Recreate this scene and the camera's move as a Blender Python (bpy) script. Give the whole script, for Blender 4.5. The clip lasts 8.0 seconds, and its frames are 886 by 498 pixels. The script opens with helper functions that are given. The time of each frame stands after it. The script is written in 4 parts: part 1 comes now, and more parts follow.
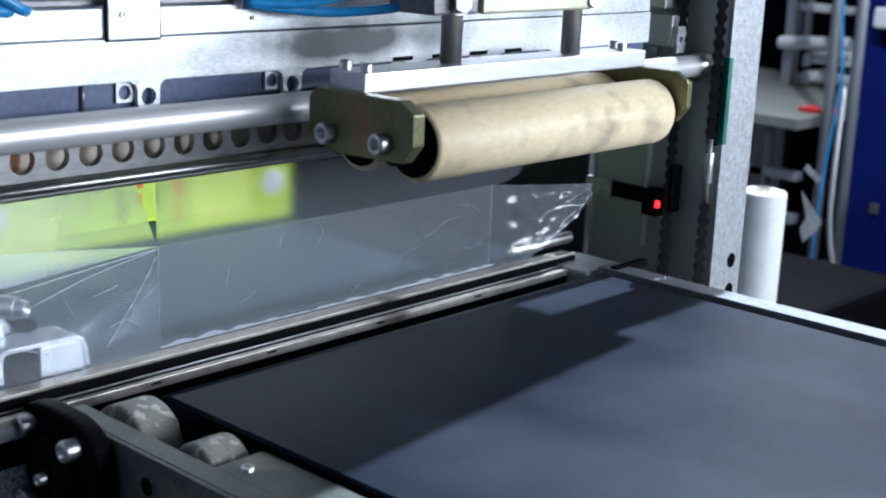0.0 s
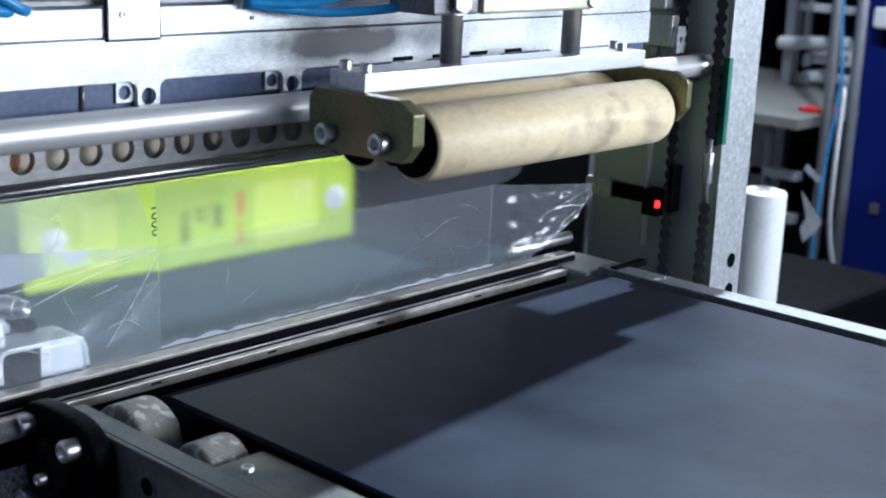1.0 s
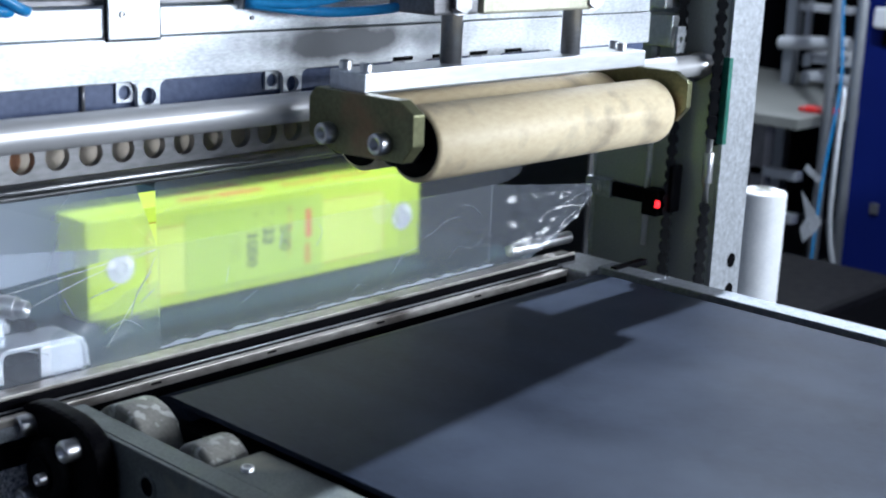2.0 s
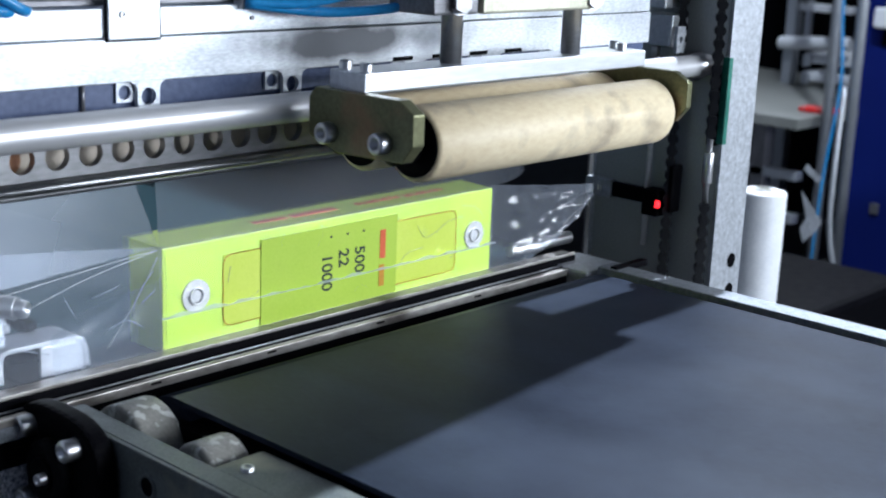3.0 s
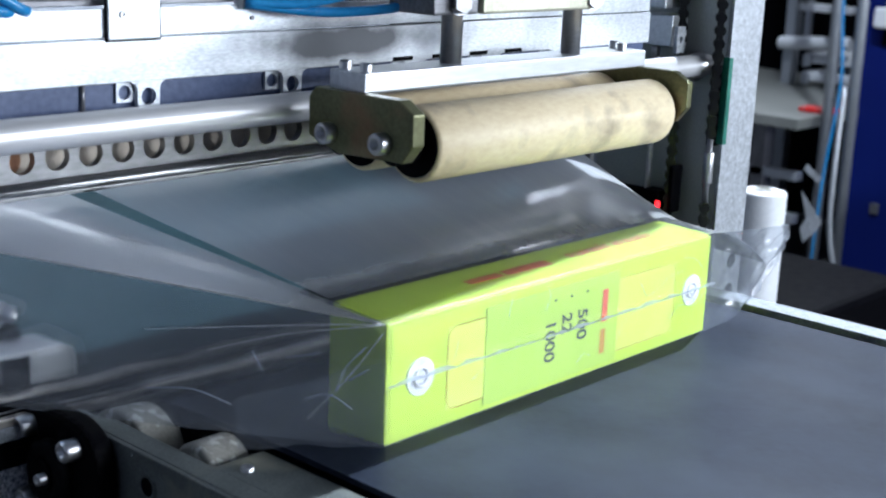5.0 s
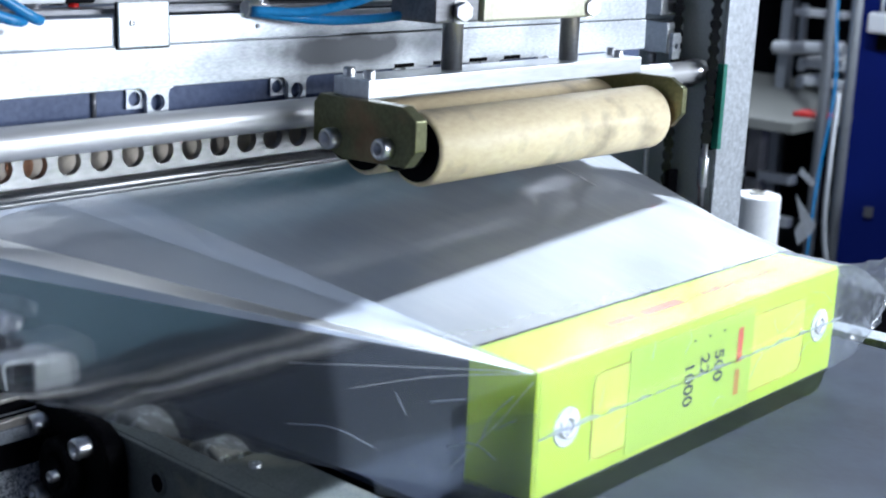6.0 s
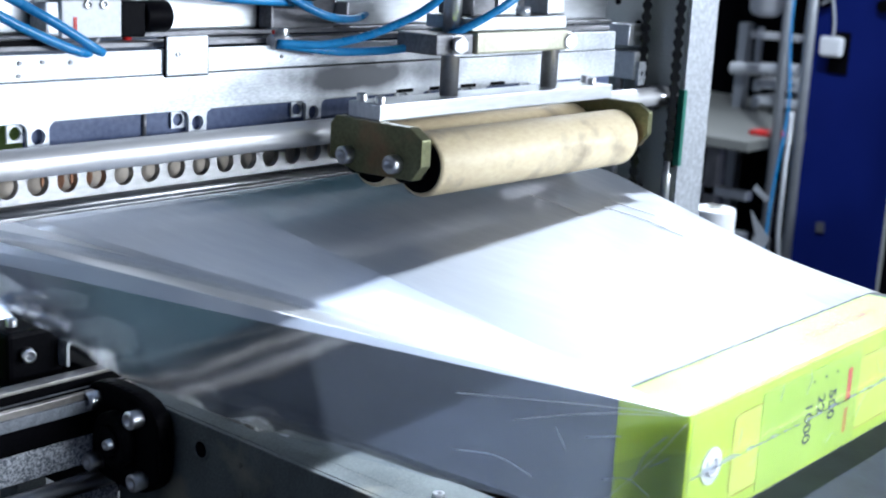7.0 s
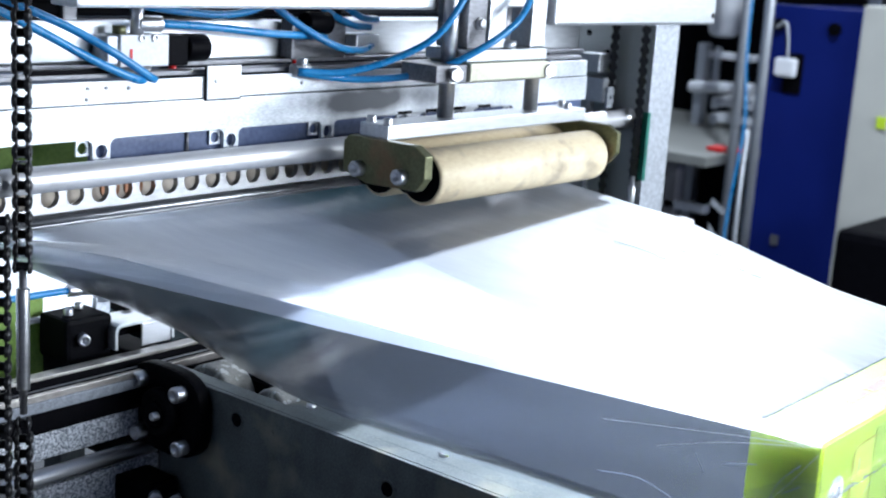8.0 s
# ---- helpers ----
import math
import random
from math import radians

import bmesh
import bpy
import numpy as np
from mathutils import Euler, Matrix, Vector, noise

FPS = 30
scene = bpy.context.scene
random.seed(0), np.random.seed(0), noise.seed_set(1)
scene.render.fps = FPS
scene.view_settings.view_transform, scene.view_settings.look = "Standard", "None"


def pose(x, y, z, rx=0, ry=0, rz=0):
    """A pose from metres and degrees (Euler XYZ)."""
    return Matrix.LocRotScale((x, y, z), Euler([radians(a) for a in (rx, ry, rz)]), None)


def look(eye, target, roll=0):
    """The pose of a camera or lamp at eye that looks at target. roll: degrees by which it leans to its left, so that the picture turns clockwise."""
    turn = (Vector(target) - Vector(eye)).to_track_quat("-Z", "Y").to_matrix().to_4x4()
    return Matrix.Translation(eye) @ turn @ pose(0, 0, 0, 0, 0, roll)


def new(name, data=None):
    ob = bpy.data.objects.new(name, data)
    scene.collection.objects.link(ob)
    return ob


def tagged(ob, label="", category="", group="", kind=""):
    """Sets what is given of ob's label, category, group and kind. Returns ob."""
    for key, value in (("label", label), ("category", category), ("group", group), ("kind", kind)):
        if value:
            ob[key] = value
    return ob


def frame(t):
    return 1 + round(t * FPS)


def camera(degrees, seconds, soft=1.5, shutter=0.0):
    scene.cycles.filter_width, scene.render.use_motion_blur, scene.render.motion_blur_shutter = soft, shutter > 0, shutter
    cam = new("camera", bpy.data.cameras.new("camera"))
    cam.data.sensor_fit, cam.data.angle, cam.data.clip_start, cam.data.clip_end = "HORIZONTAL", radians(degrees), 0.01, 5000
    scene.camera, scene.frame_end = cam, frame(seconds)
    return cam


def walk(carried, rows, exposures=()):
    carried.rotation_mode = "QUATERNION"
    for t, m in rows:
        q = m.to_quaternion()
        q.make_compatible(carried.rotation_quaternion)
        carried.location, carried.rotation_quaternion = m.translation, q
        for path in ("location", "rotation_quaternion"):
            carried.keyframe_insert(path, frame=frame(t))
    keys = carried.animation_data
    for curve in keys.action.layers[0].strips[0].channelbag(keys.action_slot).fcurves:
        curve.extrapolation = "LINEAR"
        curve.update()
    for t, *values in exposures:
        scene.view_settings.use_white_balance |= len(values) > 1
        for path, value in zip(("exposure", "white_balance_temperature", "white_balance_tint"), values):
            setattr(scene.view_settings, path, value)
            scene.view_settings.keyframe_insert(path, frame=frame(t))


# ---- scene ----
cam = camera(36.5, 8.0, soft=2.0, shutter=0.3)
cam.data.dof.use_dof = True
cam.data.dof.focus_distance = 1.08
cam.data.dof.aperture_fstop = 11.0

STILL = look((-0.548, -0.718, 0.324), (0.882, 0.592, -0.170), 2.3)
walk(cam, [
    (0.0, STILL), (2.0, STILL), (4.0, STILL), (5.5, STILL),
    (5.8, look((-0.555, -0.724, 0.325), (0.875, 0.586, -0.165), 2.25)),
    (6.0, look((-0.5675, -0.7304, 0.3283), (0.8668, 0.5753, -0.1591), 2.29)),
    (6.5, look((-0.6248, -0.7642, 0.3387), (0.8296, 0.5239, -0.1366), 2.55)),
    (7.0, look((-0.6957, -0.8033, 0.3524), (0.7825, 0.4617, -0.1109), 2.98)),
    (7.5, look((-0.7674, -0.8439, 0.3645), (0.7312, 0.4016, -0.0860), 3.26)),
    (8.0, look((-0.8470, -0.8863, 0.3807), (0.6723, 0.3368, -0.0619), 3.76)),
], [(0.0, 0.25), (5.4, 0.25), (6.5, 0.31), (7.3, 0.40), (8.0, 0.47)])

# ---- world and light ----
world = bpy.data.worlds.new("hall_air")
scene.world = world
world.use_nodes = True
bg_node = world.node_tree.nodes["Background"]
bg_node.inputs[0].default_value = (0.62, 0.74, 1.0, 1)
bg_node.inputs[1].default_value = 0.008


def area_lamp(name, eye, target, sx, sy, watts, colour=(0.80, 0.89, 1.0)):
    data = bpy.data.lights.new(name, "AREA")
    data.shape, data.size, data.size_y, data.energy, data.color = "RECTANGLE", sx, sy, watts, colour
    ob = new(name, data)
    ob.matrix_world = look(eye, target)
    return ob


area_lamp("ceiling_luminaire", (2.05, 0.36, 2.6), (0.2, 0.0, 0.0), 0.045, 0.04, 215, (0.75, 0.86, 1.0))
# Broad overhead fill, added to brighten the film and upward faces.
area_lamp("overhead_fill", (5.6, 0.2, 6.5), (5.6, 0.21, 0.0), 3.6, 10.0, 130)
area_lamp("high_window", (7.6, 3.35, 4.25), (0.0, 0.0, 0.1), 4.3, 2.6, 270)
# Dimmer fill added for the film web to reflect near the jaw.
area_lamp("north_fill", (4.6, 6.9, 4.1), (2.0, 0.0, 2.2), 6.0, 3.0, 220)
# Unseen fill added low in front to light the beams and carton.
area_lamp("front_fill", (1.75, -3.2, 0.75), (0.2, 0.0, 0.17), 3.2, 0.9, 165)

# ---- materials ----


def rgba(c):
    return (c[0], c[1], c[2], 1.0)


def surface(name, c1, c2, rough=0.5, metal=0.0, scale=60.0, fine=400.0, bump=0.15, stretch=(1, 1, 1), rvar=0.12, contrast=(0.35, 0.65), spec=0.5, dirt=None, dirt_scale=9.0, dirt_at=(0.55, 0.75)):
    """Two colours mixed by noise at two sizes, with bump, uneven gloss and optional stains."""
    m = bpy.data.materials.new(name)
    m.use_nodes = True
    nt = m.node_tree
    n, ln = nt.nodes, nt.links
    b = n["Principled BSDF"]
    tc = n.new("ShaderNodeTexCoord")
    mp = n.new("ShaderNodeMapping")
    mp.inputs["Scale"].default_value = stretch
    ln.new(tc.outputs["Object"], mp.inputs["Vector"])
    a, f = n.new("ShaderNodeTexNoise"), n.new("ShaderNodeTexNoise")
    for t, s in ((a, scale), (f, fine)):
        t.inputs["Scale"].default_value = s
        t.inputs["Detail"].default_value = 4
        ln.new(mp.outputs[0], t.inputs["Vector"])
    add = n.new("ShaderNodeMath")
    add.operation = "MULTIPLY_ADD"
    add.inputs[1].default_value = 0.5
    ln.new(f.outputs[0], add.inputs[0])
    half = n.new("ShaderNodeMath")
    half.operation = "MULTIPLY"
    half.inputs[1].default_value = 0.5
    ln.new(a.outputs[0], half.inputs[0])
    ln.new(half.outputs[0], add.inputs[2])
    ramp = n.new("ShaderNodeValToRGB")
    ramp.color_ramp.elements[0].position, ramp.color_ramp.elements[1].position = contrast
    ramp.color_ramp.elements[0].color, ramp.color_ramp.elements[1].color = rgba(c1), rgba(c2)
    ln.new(add.outputs[0], ramp.inputs[0])
    colour = ramp.outputs[0]
    if dirt:
        d = n.new("ShaderNodeTexNoise")
        d.inputs["Scale"].default_value = dirt_scale
        d.inputs["Detail"].default_value = 6
        ln.new(tc.outputs["Object"], d.inputs["Vector"])
        dr = n.new("ShaderNodeMapRange")
        dr.inputs[1].default_value, dr.inputs[2].default_value = dirt_at
        ln.new(d.outputs[0], dr.inputs[0])
        mix = n.new("ShaderNodeMix")
        mix.data_type = "RGBA"
        ln.new(dr.outputs[0], mix.inputs[0])
        ln.new(colour, mix.inputs[6])
        mix.inputs[7].default_value = rgba(dirt)
        colour = mix.outputs[2]
    ln.new(colour, b.inputs["Base Color"])
    mr = n.new("ShaderNodeMapRange")
    mr.inputs[3].default_value, mr.inputs[4].default_value = max(rough - rvar, 0.03), min(rough + rvar, 1)
    ln.new(a.outputs[0], mr.inputs[0])
    ln.new(mr.outputs[0], b.inputs["Roughness"])
    b.inputs["Metallic"].default_value = metal
    b.inputs["Specular IOR Level"].default_value = spec
    if bump:
        bp = n.new("ShaderNodeBump")
        bp.inputs["Strength"].default_value = bump
        bp.inputs["Distance"].default_value = 0.0006
        ln.new(add.outputs[0], bp.inputs["Height"])
        ln.new(bp.outputs[0], b.inputs["Normal"])
    return m


ALU = surface("brushed_aluminium", (0.52, 0.54, 0.57), (0.70, 0.72, 0.75), 0.36, 0.85, 14, 300, 0.1, (0.15, 1, 1))
# The dirt noise here also stands for dark reflected smudges.
ALU_DULL = surface("worn_aluminium_beam", (0.46, 0.49, 0.53), (0.80, 0.83, 0.87), 0.36, 0.50, 26, 620, 0.25, (0.35, 1, 1), dirt=(0.30, 0.32, 0.36), dirt_scale=11, dirt_at=(0.56, 0.82))
# a dark reflection of the carriage, painted into the middle of the beam
reflection_tree = ALU_DULL.node_tree
sn, sl = reflection_tree.nodes, reflection_tree.links
s_tc, s_noise = sn.new("ShaderNodeTexCoord"), sn.new("ShaderNodeTexNoise")
s_noise.inputs["Scale"].default_value, s_noise.inputs["Detail"].default_value = 28, 5
s_map, s_mad, s_ball, s_ramp, s_mix = sn.new("ShaderNodeMapping"), sn.new("ShaderNodeVectorMath"), sn.new("ShaderNodeTexGradient"), sn.new("ShaderNodeMapRange"), sn.new("ShaderNodeMix")
s_mad.operation = "MULTIPLY_ADD"
s_mad.inputs[1].default_value = (0.12, 0.0, 0.012)
sl.new(s_tc.outputs["Object"], s_noise.inputs["Vector"])
sl.new(s_noise.outputs[1], s_mad.inputs[0])
sl.new(s_tc.outputs["Object"], s_mad.inputs[2])
s_map.vector_type = "TEXTURE"
s_map.inputs["Location"].default_value = (0.105, -0.011, 0.0280)
s_map.inputs["Scale"].default_value = (0.150, 5.0, 0.024)
sl.new(s_mad.outputs[0], s_map.inputs["Vector"])
s_ball.gradient_type = "SPHERICAL"
sl.new(s_map.outputs[0], s_ball.inputs[0])
s_ramp.inputs[1].default_value, s_ramp.inputs[2].default_value = 0.0, 0.62
sl.new(s_ball.outputs[1], s_ramp.inputs[0])
s_mix.data_type = "RGBA"
s_mix.inputs[7].default_value = (0.05, 0.053, 0.06, 1)
s_base = sn["Principled BSDF"].inputs["Base Color"]
sl.new(s_base.links[0].from_socket, s_mix.inputs[6])
sl.new(s_ramp.outputs[0], s_mix.inputs[0])
sl.new(s_mix.outputs[2], s_base)
BAR_STEEL = surface("burnt_bar_steel", (0.22, 0.20, 0.19), (0.42, 0.40, 0.38), 0.42, 0.8, 25, 300, 0.1, (0.3, 1, 1), dirt=(0.06, 0.05, 0.045), dirt_scale=14)
STEEL = surface("polished_steel", (0.55, 0.55, 0.57), (0.72, 0.72, 0.74), 0.34, 1.0, 30, 300, 0.05, (0.1, 1, 1), 0.08)
GALV = surface("galvanised_sheet", (0.34, 0.36, 0.39), (0.62, 0.65, 0.7), 0.45, 0.7, 180, 700, 0.15)
RAIL_EDGE = surface("dull_zinc_edge", (0.15, 0.165, 0.19), (0.29, 0.31, 0.35), 0.65, 0.3, 160, 700, 0.15)
SPECKLE = surface("speckled_paint", (0.18, 0.2, 0.24), (0.78, 0.8, 0.84), 0.55, 0.2, 420, 900, 0.3, contrast=(0.44, 0.56))
FRAME_GREY = surface("dusty_grey_frame", (0.09, 0.105, 0.106), (0.17, 0.19, 0.19), 0.5, 0.3, 35, 500, 0.15, dirt=(0.30, 0.29, 0.22), dirt_scale=16, spec=0.3)
DARK_STEEL = surface("dark_steel_jaw", (0.13, 0.13, 0.14), (0.25, 0.25, 0.27), 0.42, 0.6, 25, 300, 0.1, (0.3, 1, 1))
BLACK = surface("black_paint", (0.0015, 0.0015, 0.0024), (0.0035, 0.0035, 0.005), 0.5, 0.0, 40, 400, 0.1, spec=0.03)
INFEED = surface("dark_teal_belt", (0.009, 0.024, 0.030), (0.016, 0.036, 0.043), 0.5, 0.0, 20, 400, 0.1, spec=0.04)
RUBBER = surface("black_rubber", (0.003, 0.003, 0.004), (0.007, 0.007, 0.009), 0.6, 0.0, 40, 400, 0.1, spec=0.04)
CHAIN = surface("oiled_chain_steel", (0.003, 0.003, 0.004), (0.012, 0.012, 0.014), 0.36, 0.1, 80, 400, 0.1)
BELT = surface("conveyor_belt_rubber", (0.0092, 0.0130, 0.0235), (0.0235, 0.0312, 0.0510), 0.46, 0.0, 16, 900, 0.12, (1.6, 0.11, 1), 0.06, dirt=(0.044, 0.054, 0.078), dirt_scale=5, dirt_at=(0.5, 0.8), spec=0.05)
ROLL = surface("stained_beige_roller", (0.74, 0.59, 0.38), (0.88, 0.75, 0.52), 0.5, 0.0, 12, 250, 0.1, (0.5, 1, 1), dirt=(0.26, 0.20, 0.15), dirt_scale=20, dirt_at=(0.56, 0.80))
JAWM = surface("bare_steel_jaw", (0.20, 0.20, 0.205), (0.32, 0.32, 0.33), 0.3, 1.0, 25, 300, 0.08, (0.3, 1, 1), 0.06)
PALE = surface("pale_wooden_strip", (0.42, 0.36, 0.30), (0.54, 0.47, 0.39), 0.6, 0, 20, 200, 0.05)
CAP = surface("pale_roller_end", (0.20, 0.195, 0.18), (0.33, 0.32, 0.29), 0.5, 0.0, 60, 400, 0.3, dirt=(0.55, 0.55, 0.53), dirt_scale=110, dirt_at=(0.56, 0.62))
OLIVE = surface("yellow_zinc_plate", (0.11, 0.115, 0.06), (0.19, 0.19, 0.10), 0.38, 0.6, 22, 300, 0.1, dirt=(0.25, 0.14, 0.08), dirt_scale=18)
ZINC = surface("pale_zinc_block", (0.45, 0.44, 0.34), (0.6, 0.59, 0.48), 0.4, 0.6, 30, 300, 0.1)
GREEN = surface("green_plastic", (0.0, 0.12, 0.085), (0.0, 0.2, 0.14), 0.45, 0, 40, 300, 0.05)
PCB = surface("green_panel", (0.12, 0.22, 0.03), (0.2, 0.32, 0.06), 0.5, 0, 30, 300, 0.05)
HOSE = surface("blue_air_hose", (0.008, 0.17, 0.42), (0.015, 0.25, 0.55), 0.28, 0, 40, 300, 0.02)
WHITE = surface("white_plastic", (0.66, 0.68, 0.72), (0.8, 0.81, 0.84), 0.45, 0, 30, 300, 0.05)
CARD = surface("lime_carton", (0.47, 0.64, 0.030), (0.55, 0.72, 0.05), 0.32, 0, 14, 500, 0.05, rvar=0.05)
CARD_PALE = surface("pale_lime_print", (0.60, 0.73, 0.10), (0.66, 0.78, 0.14), 0.32, 0, 20, 500, 0.03, rvar=0.05)
CARD_LABEL = surface("green_label_print", (0.40, 0.575, 0.06), (0.46, 0.625, 0.08), 0.34, 0, 20, 500, 0.03, rvar=0.05)
RED_INK = surface("red_ink", (0.62, 0.09, 0.03), (0.7, 0.13, 0.05), 0.4, 0, 40, 300, 0)
LINE_INK = surface("orange_line_ink", (0.5, 0.22, 0.02), (0.56, 0.27, 0.03), 0.4, 0, 40, 300, 0)
DARK_INK = surface("dark_ink", (0.02, 0.035, 0.02), (0.03, 0.05, 0.03), 0.4, 0, 40, 300, 0)
FOIL = surface("silver_foil_seal", (0.75, 0.77, 0.8), (0.92, 0.93, 0.95), 0.25, 0.3, 60, 300, 0.3)
RED = surface("red_plastic", (0.5, 0.01, 0.01), (0.65, 0.02, 0.02), 0.35, 0, 40, 300, 0)
NAVY = surface("navy_cabinet_paint", (0.003, 0.010, 0.10), (0.005, 0.014, 0.14), 0.5, 0, 4, 300, 0.02, spec=0.12)
WEBM = surface("smooth_grey_sheet", (0.30, 0.32, 0.32), (0.42, 0.44, 0.44), 0.42, 0.45, 6, 500, 0.06)
NAVY_GREY = surface("dull_blue_sheet", (0.03, 0.05, 0.12), (0.08, 0.11, 0.21), 0.35, 0, 8, 200, 0.05)
RAILM = surface("satin_guide_rail", (0.58, 0.58, 0.6), (0.74, 0.74, 0.76), 0.4, 0.55, 30, 300, 0.04, (0.1, 1, 1), 0.06)
CREAM = surface("pale_cabinet_side", (0.42, 0.42, 0.39), (0.5, 0.5, 0.46), 0.5, 0, 5, 300, 0.02)
FLOOR = surface("concrete_floor", (0.03, 0.032, 0.036), (0.06, 0.062, 0.066), 0.6, 0, 3, 60, 0.2)
PLASTER = surface("hall_wall_paint", (0.16, 0.19, 0.26), (0.2, 0.23, 0.31), 0.8, 0, 2, 80, 0.1)
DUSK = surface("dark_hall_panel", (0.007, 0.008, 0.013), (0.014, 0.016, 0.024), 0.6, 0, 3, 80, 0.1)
WOODTOP = surface("grey_table_top", (0.15, 0.155, 0.145), (0.20, 0.205, 0.195), 0.5, 0, 8, 200, 0.05)
BROWN = surface("orange_brown_block", (0.35, 0.12, 0.05), (0.5, 0.25, 0.13), 0.5, 0, 18, 200, 0.05)


def glow(name, c, strength):
    m = bpy.data.materials.new(name)
    m.use_nodes = True
    b = m.node_tree.nodes["Principled BSDF"]
    b.inputs["Base Color"].default_value = rgba(c)
    b.inputs["Emission Color"].default_value = rgba(c)
    b.inputs["Emission Strength"].default_value = strength
    return m


LED = glow("red_sensor_glow", (1.0, 0.02, 0.03), 2.5)


def film_material(name, blur, haze, gloss_rough, wrinkle, gain, grow=None):
    """Clear packing film: see-through, partly blurred, hazy, glossy and wrinkled."""
    m = bpy.data.materials.new(name)
    m.use_nodes = True
    nt = m.node_tree
    n, ln = nt.nodes, nt.links
    n.remove(n["Principled BSDF"])
    out = n["Material Output"]
    tc = n.new("ShaderNodeTexCoord")
    mp = n.new("ShaderNodeMapping")
    mp.inputs["Scale"].default_value = (1.0, 0.35, 1.0)
    ln.new(tc.outputs["Object"], mp.inputs["Vector"])
    big, small = n.new("ShaderNodeTexNoise"), n.new("ShaderNodeTexNoise")
    big.inputs["Scale"].default_value, small.inputs["Scale"].default_value = 9, 45
    big.inputs["Distortion"].default_value = 0.6
    for t in (big, small):
        t.inputs["Detail"].default_value = 3
        ln.new(mp.outputs[0], t.inputs["Vector"])
    mad = n.new("ShaderNodeMath")
    mad.operation = "MULTIPLY_ADD"
    mad.inputs[1].default_value = 0.15
    ln.new(small.outputs[0], mad.inputs[0])
    ln.new(big.outputs[0], mad.inputs[2])
    bp = n.new("ShaderNodeBump")
    bp.inputs["Strength"].default_value = wrinkle
    bp.inputs["Distance"].default_value = 0.02
    ln.new(mad.outputs[0], bp.inputs["Height"])
    clear = n.new("ShaderNodeBsdfTransparent")
    clear.inputs[0].default_value = (0.92, 0.94, 0.96, 1)
    soft = n.new("ShaderNodeBsdfRefraction")
    soft.inputs["IOR"].default_value = 1.15
    soft.inputs["Roughness"].default_value = 0.27
    soft.inputs["Color"].default_value = (0.90, 0.92, 0.95, 1)
    s1 = n.new("ShaderNodeMixShader")
    s1.inputs[0].default_value = blur
    ln.new(clear.outputs[0], s1.inputs[1])
    ln.new(soft.outputs[0], s1.inputs[2])
    milk = n.new("ShaderNodeBsdfDiffuse")
    through_milk = n.new("ShaderNodeBsdfTranslucent")
    for shader in (milk, through_milk):
        shader.inputs[0].default_value = (0.72, 0.80, 0.95, 1)
    both = n.new("ShaderNodeMixShader")
    both.inputs[0].default_value = 0.25
    ln.new(milk.outputs[0], both.inputs[1])
    ln.new(through_milk.outputs[0], both.inputs[2])
    s2 = n.new("ShaderNodeMixShader")
    s2.inputs[0].default_value = haze
    ln.new(s1.outputs[0], s2.inputs[1])
    ln.new(both.outputs[0], s2.inputs[2])
    gl = n.new("ShaderNodeBsdfGlossy")
    gl.inputs["Roughness"].default_value = gloss_rough
    ln.new(bp.outputs[0], gl.inputs["Normal"])
    fr = n.new("ShaderNodeFresnel")
    fr.inputs[0].default_value = 1.5
    ln.new(bp.outputs[0], fr.inputs["Normal"])
    g = n.new("ShaderNodeMath")
    g.operation, g.use_clamp = "MULTIPLY", True
    g.inputs[1].default_value = gain
    ln.new(fr.outputs[0], g.inputs[0])
    if grow:
        # clear at the carton, milkier further back; the milkiness also stands in for reflected sheen
        axis, near_d, far_d, haze_back, blur_back = grow
        sep = n.new("ShaderNodeSeparateXYZ")
        ln.new(tc.outputs["Object"], sep.inputs[0])
        for mixer, a0, a1 in ((s2, haze, haze_back), (s1, blur, blur_back)):
            span = n.new("ShaderNodeMapRange")
            span.interpolation_type = "SMOOTHSTEP"
            span.inputs[1].default_value, span.inputs[2].default_value = near_d, far_d
            span.inputs[3].default_value, span.inputs[4].default_value = a0, a1
            ln.new(sep.outputs[axis], span.inputs[0])
            ln.new(span.outputs[0], mixer.inputs[0])
    s3 = n.new("ShaderNodeMixShader")
    ln.new(g.outputs[0], s3.inputs[0])
    ln.new(s2.outputs[0], s3.inputs[1])
    ln.new(gl.outputs[0], s3.inputs[2])
    ln.new(s3.outputs[0], out.inputs[0])
    return m


FILM = film_material("packing_film", 0.86, 0.17, 0.22, 0.10, 2.0)
FILM_SIDE = film_material("packing_film_side", 0.97, 0.16, 0.26, 0.10, 1.6, (0, 0.02, 0.30, 0.13, 0.85))
FILM_WEB = film_material("packing_film_web", 0.80, 0.08, 0.34, 0.20, 1.1, (1, -0.03, 0.09, 0.33, 0.92))
FILM_GORE = film_material("packing_film_gore", 0.80, 0.08, 0.30, 0.10, 1.3, (1, 0.015, 0.13, 0.33, 0.92))
FILM_CRISP = film_material("packing_film_crumpled", 0.4, 0.15, 0.18, 0.06, 1.2)
FILM_CAP = film_material("packing_film_cap", 0.90, 0.08, 0.22, 0.05, 1.1)
FILM_THIN = film_material("packing_film_thin", 0.4, 0.05, 0.18, 0.10, 1.0)
WELD = film_material("packing_film_weld", 0.2, 0.5, 0.15, 0.3, 2.0)

# ---- shape helpers ----


def bevelled(bm, w):
    if w > 0:
        bmesh.ops.bevel(bm, geom=bm.edges[:], offset=w, segments=2, affect="EDGES", profile=0.6)
    return bm


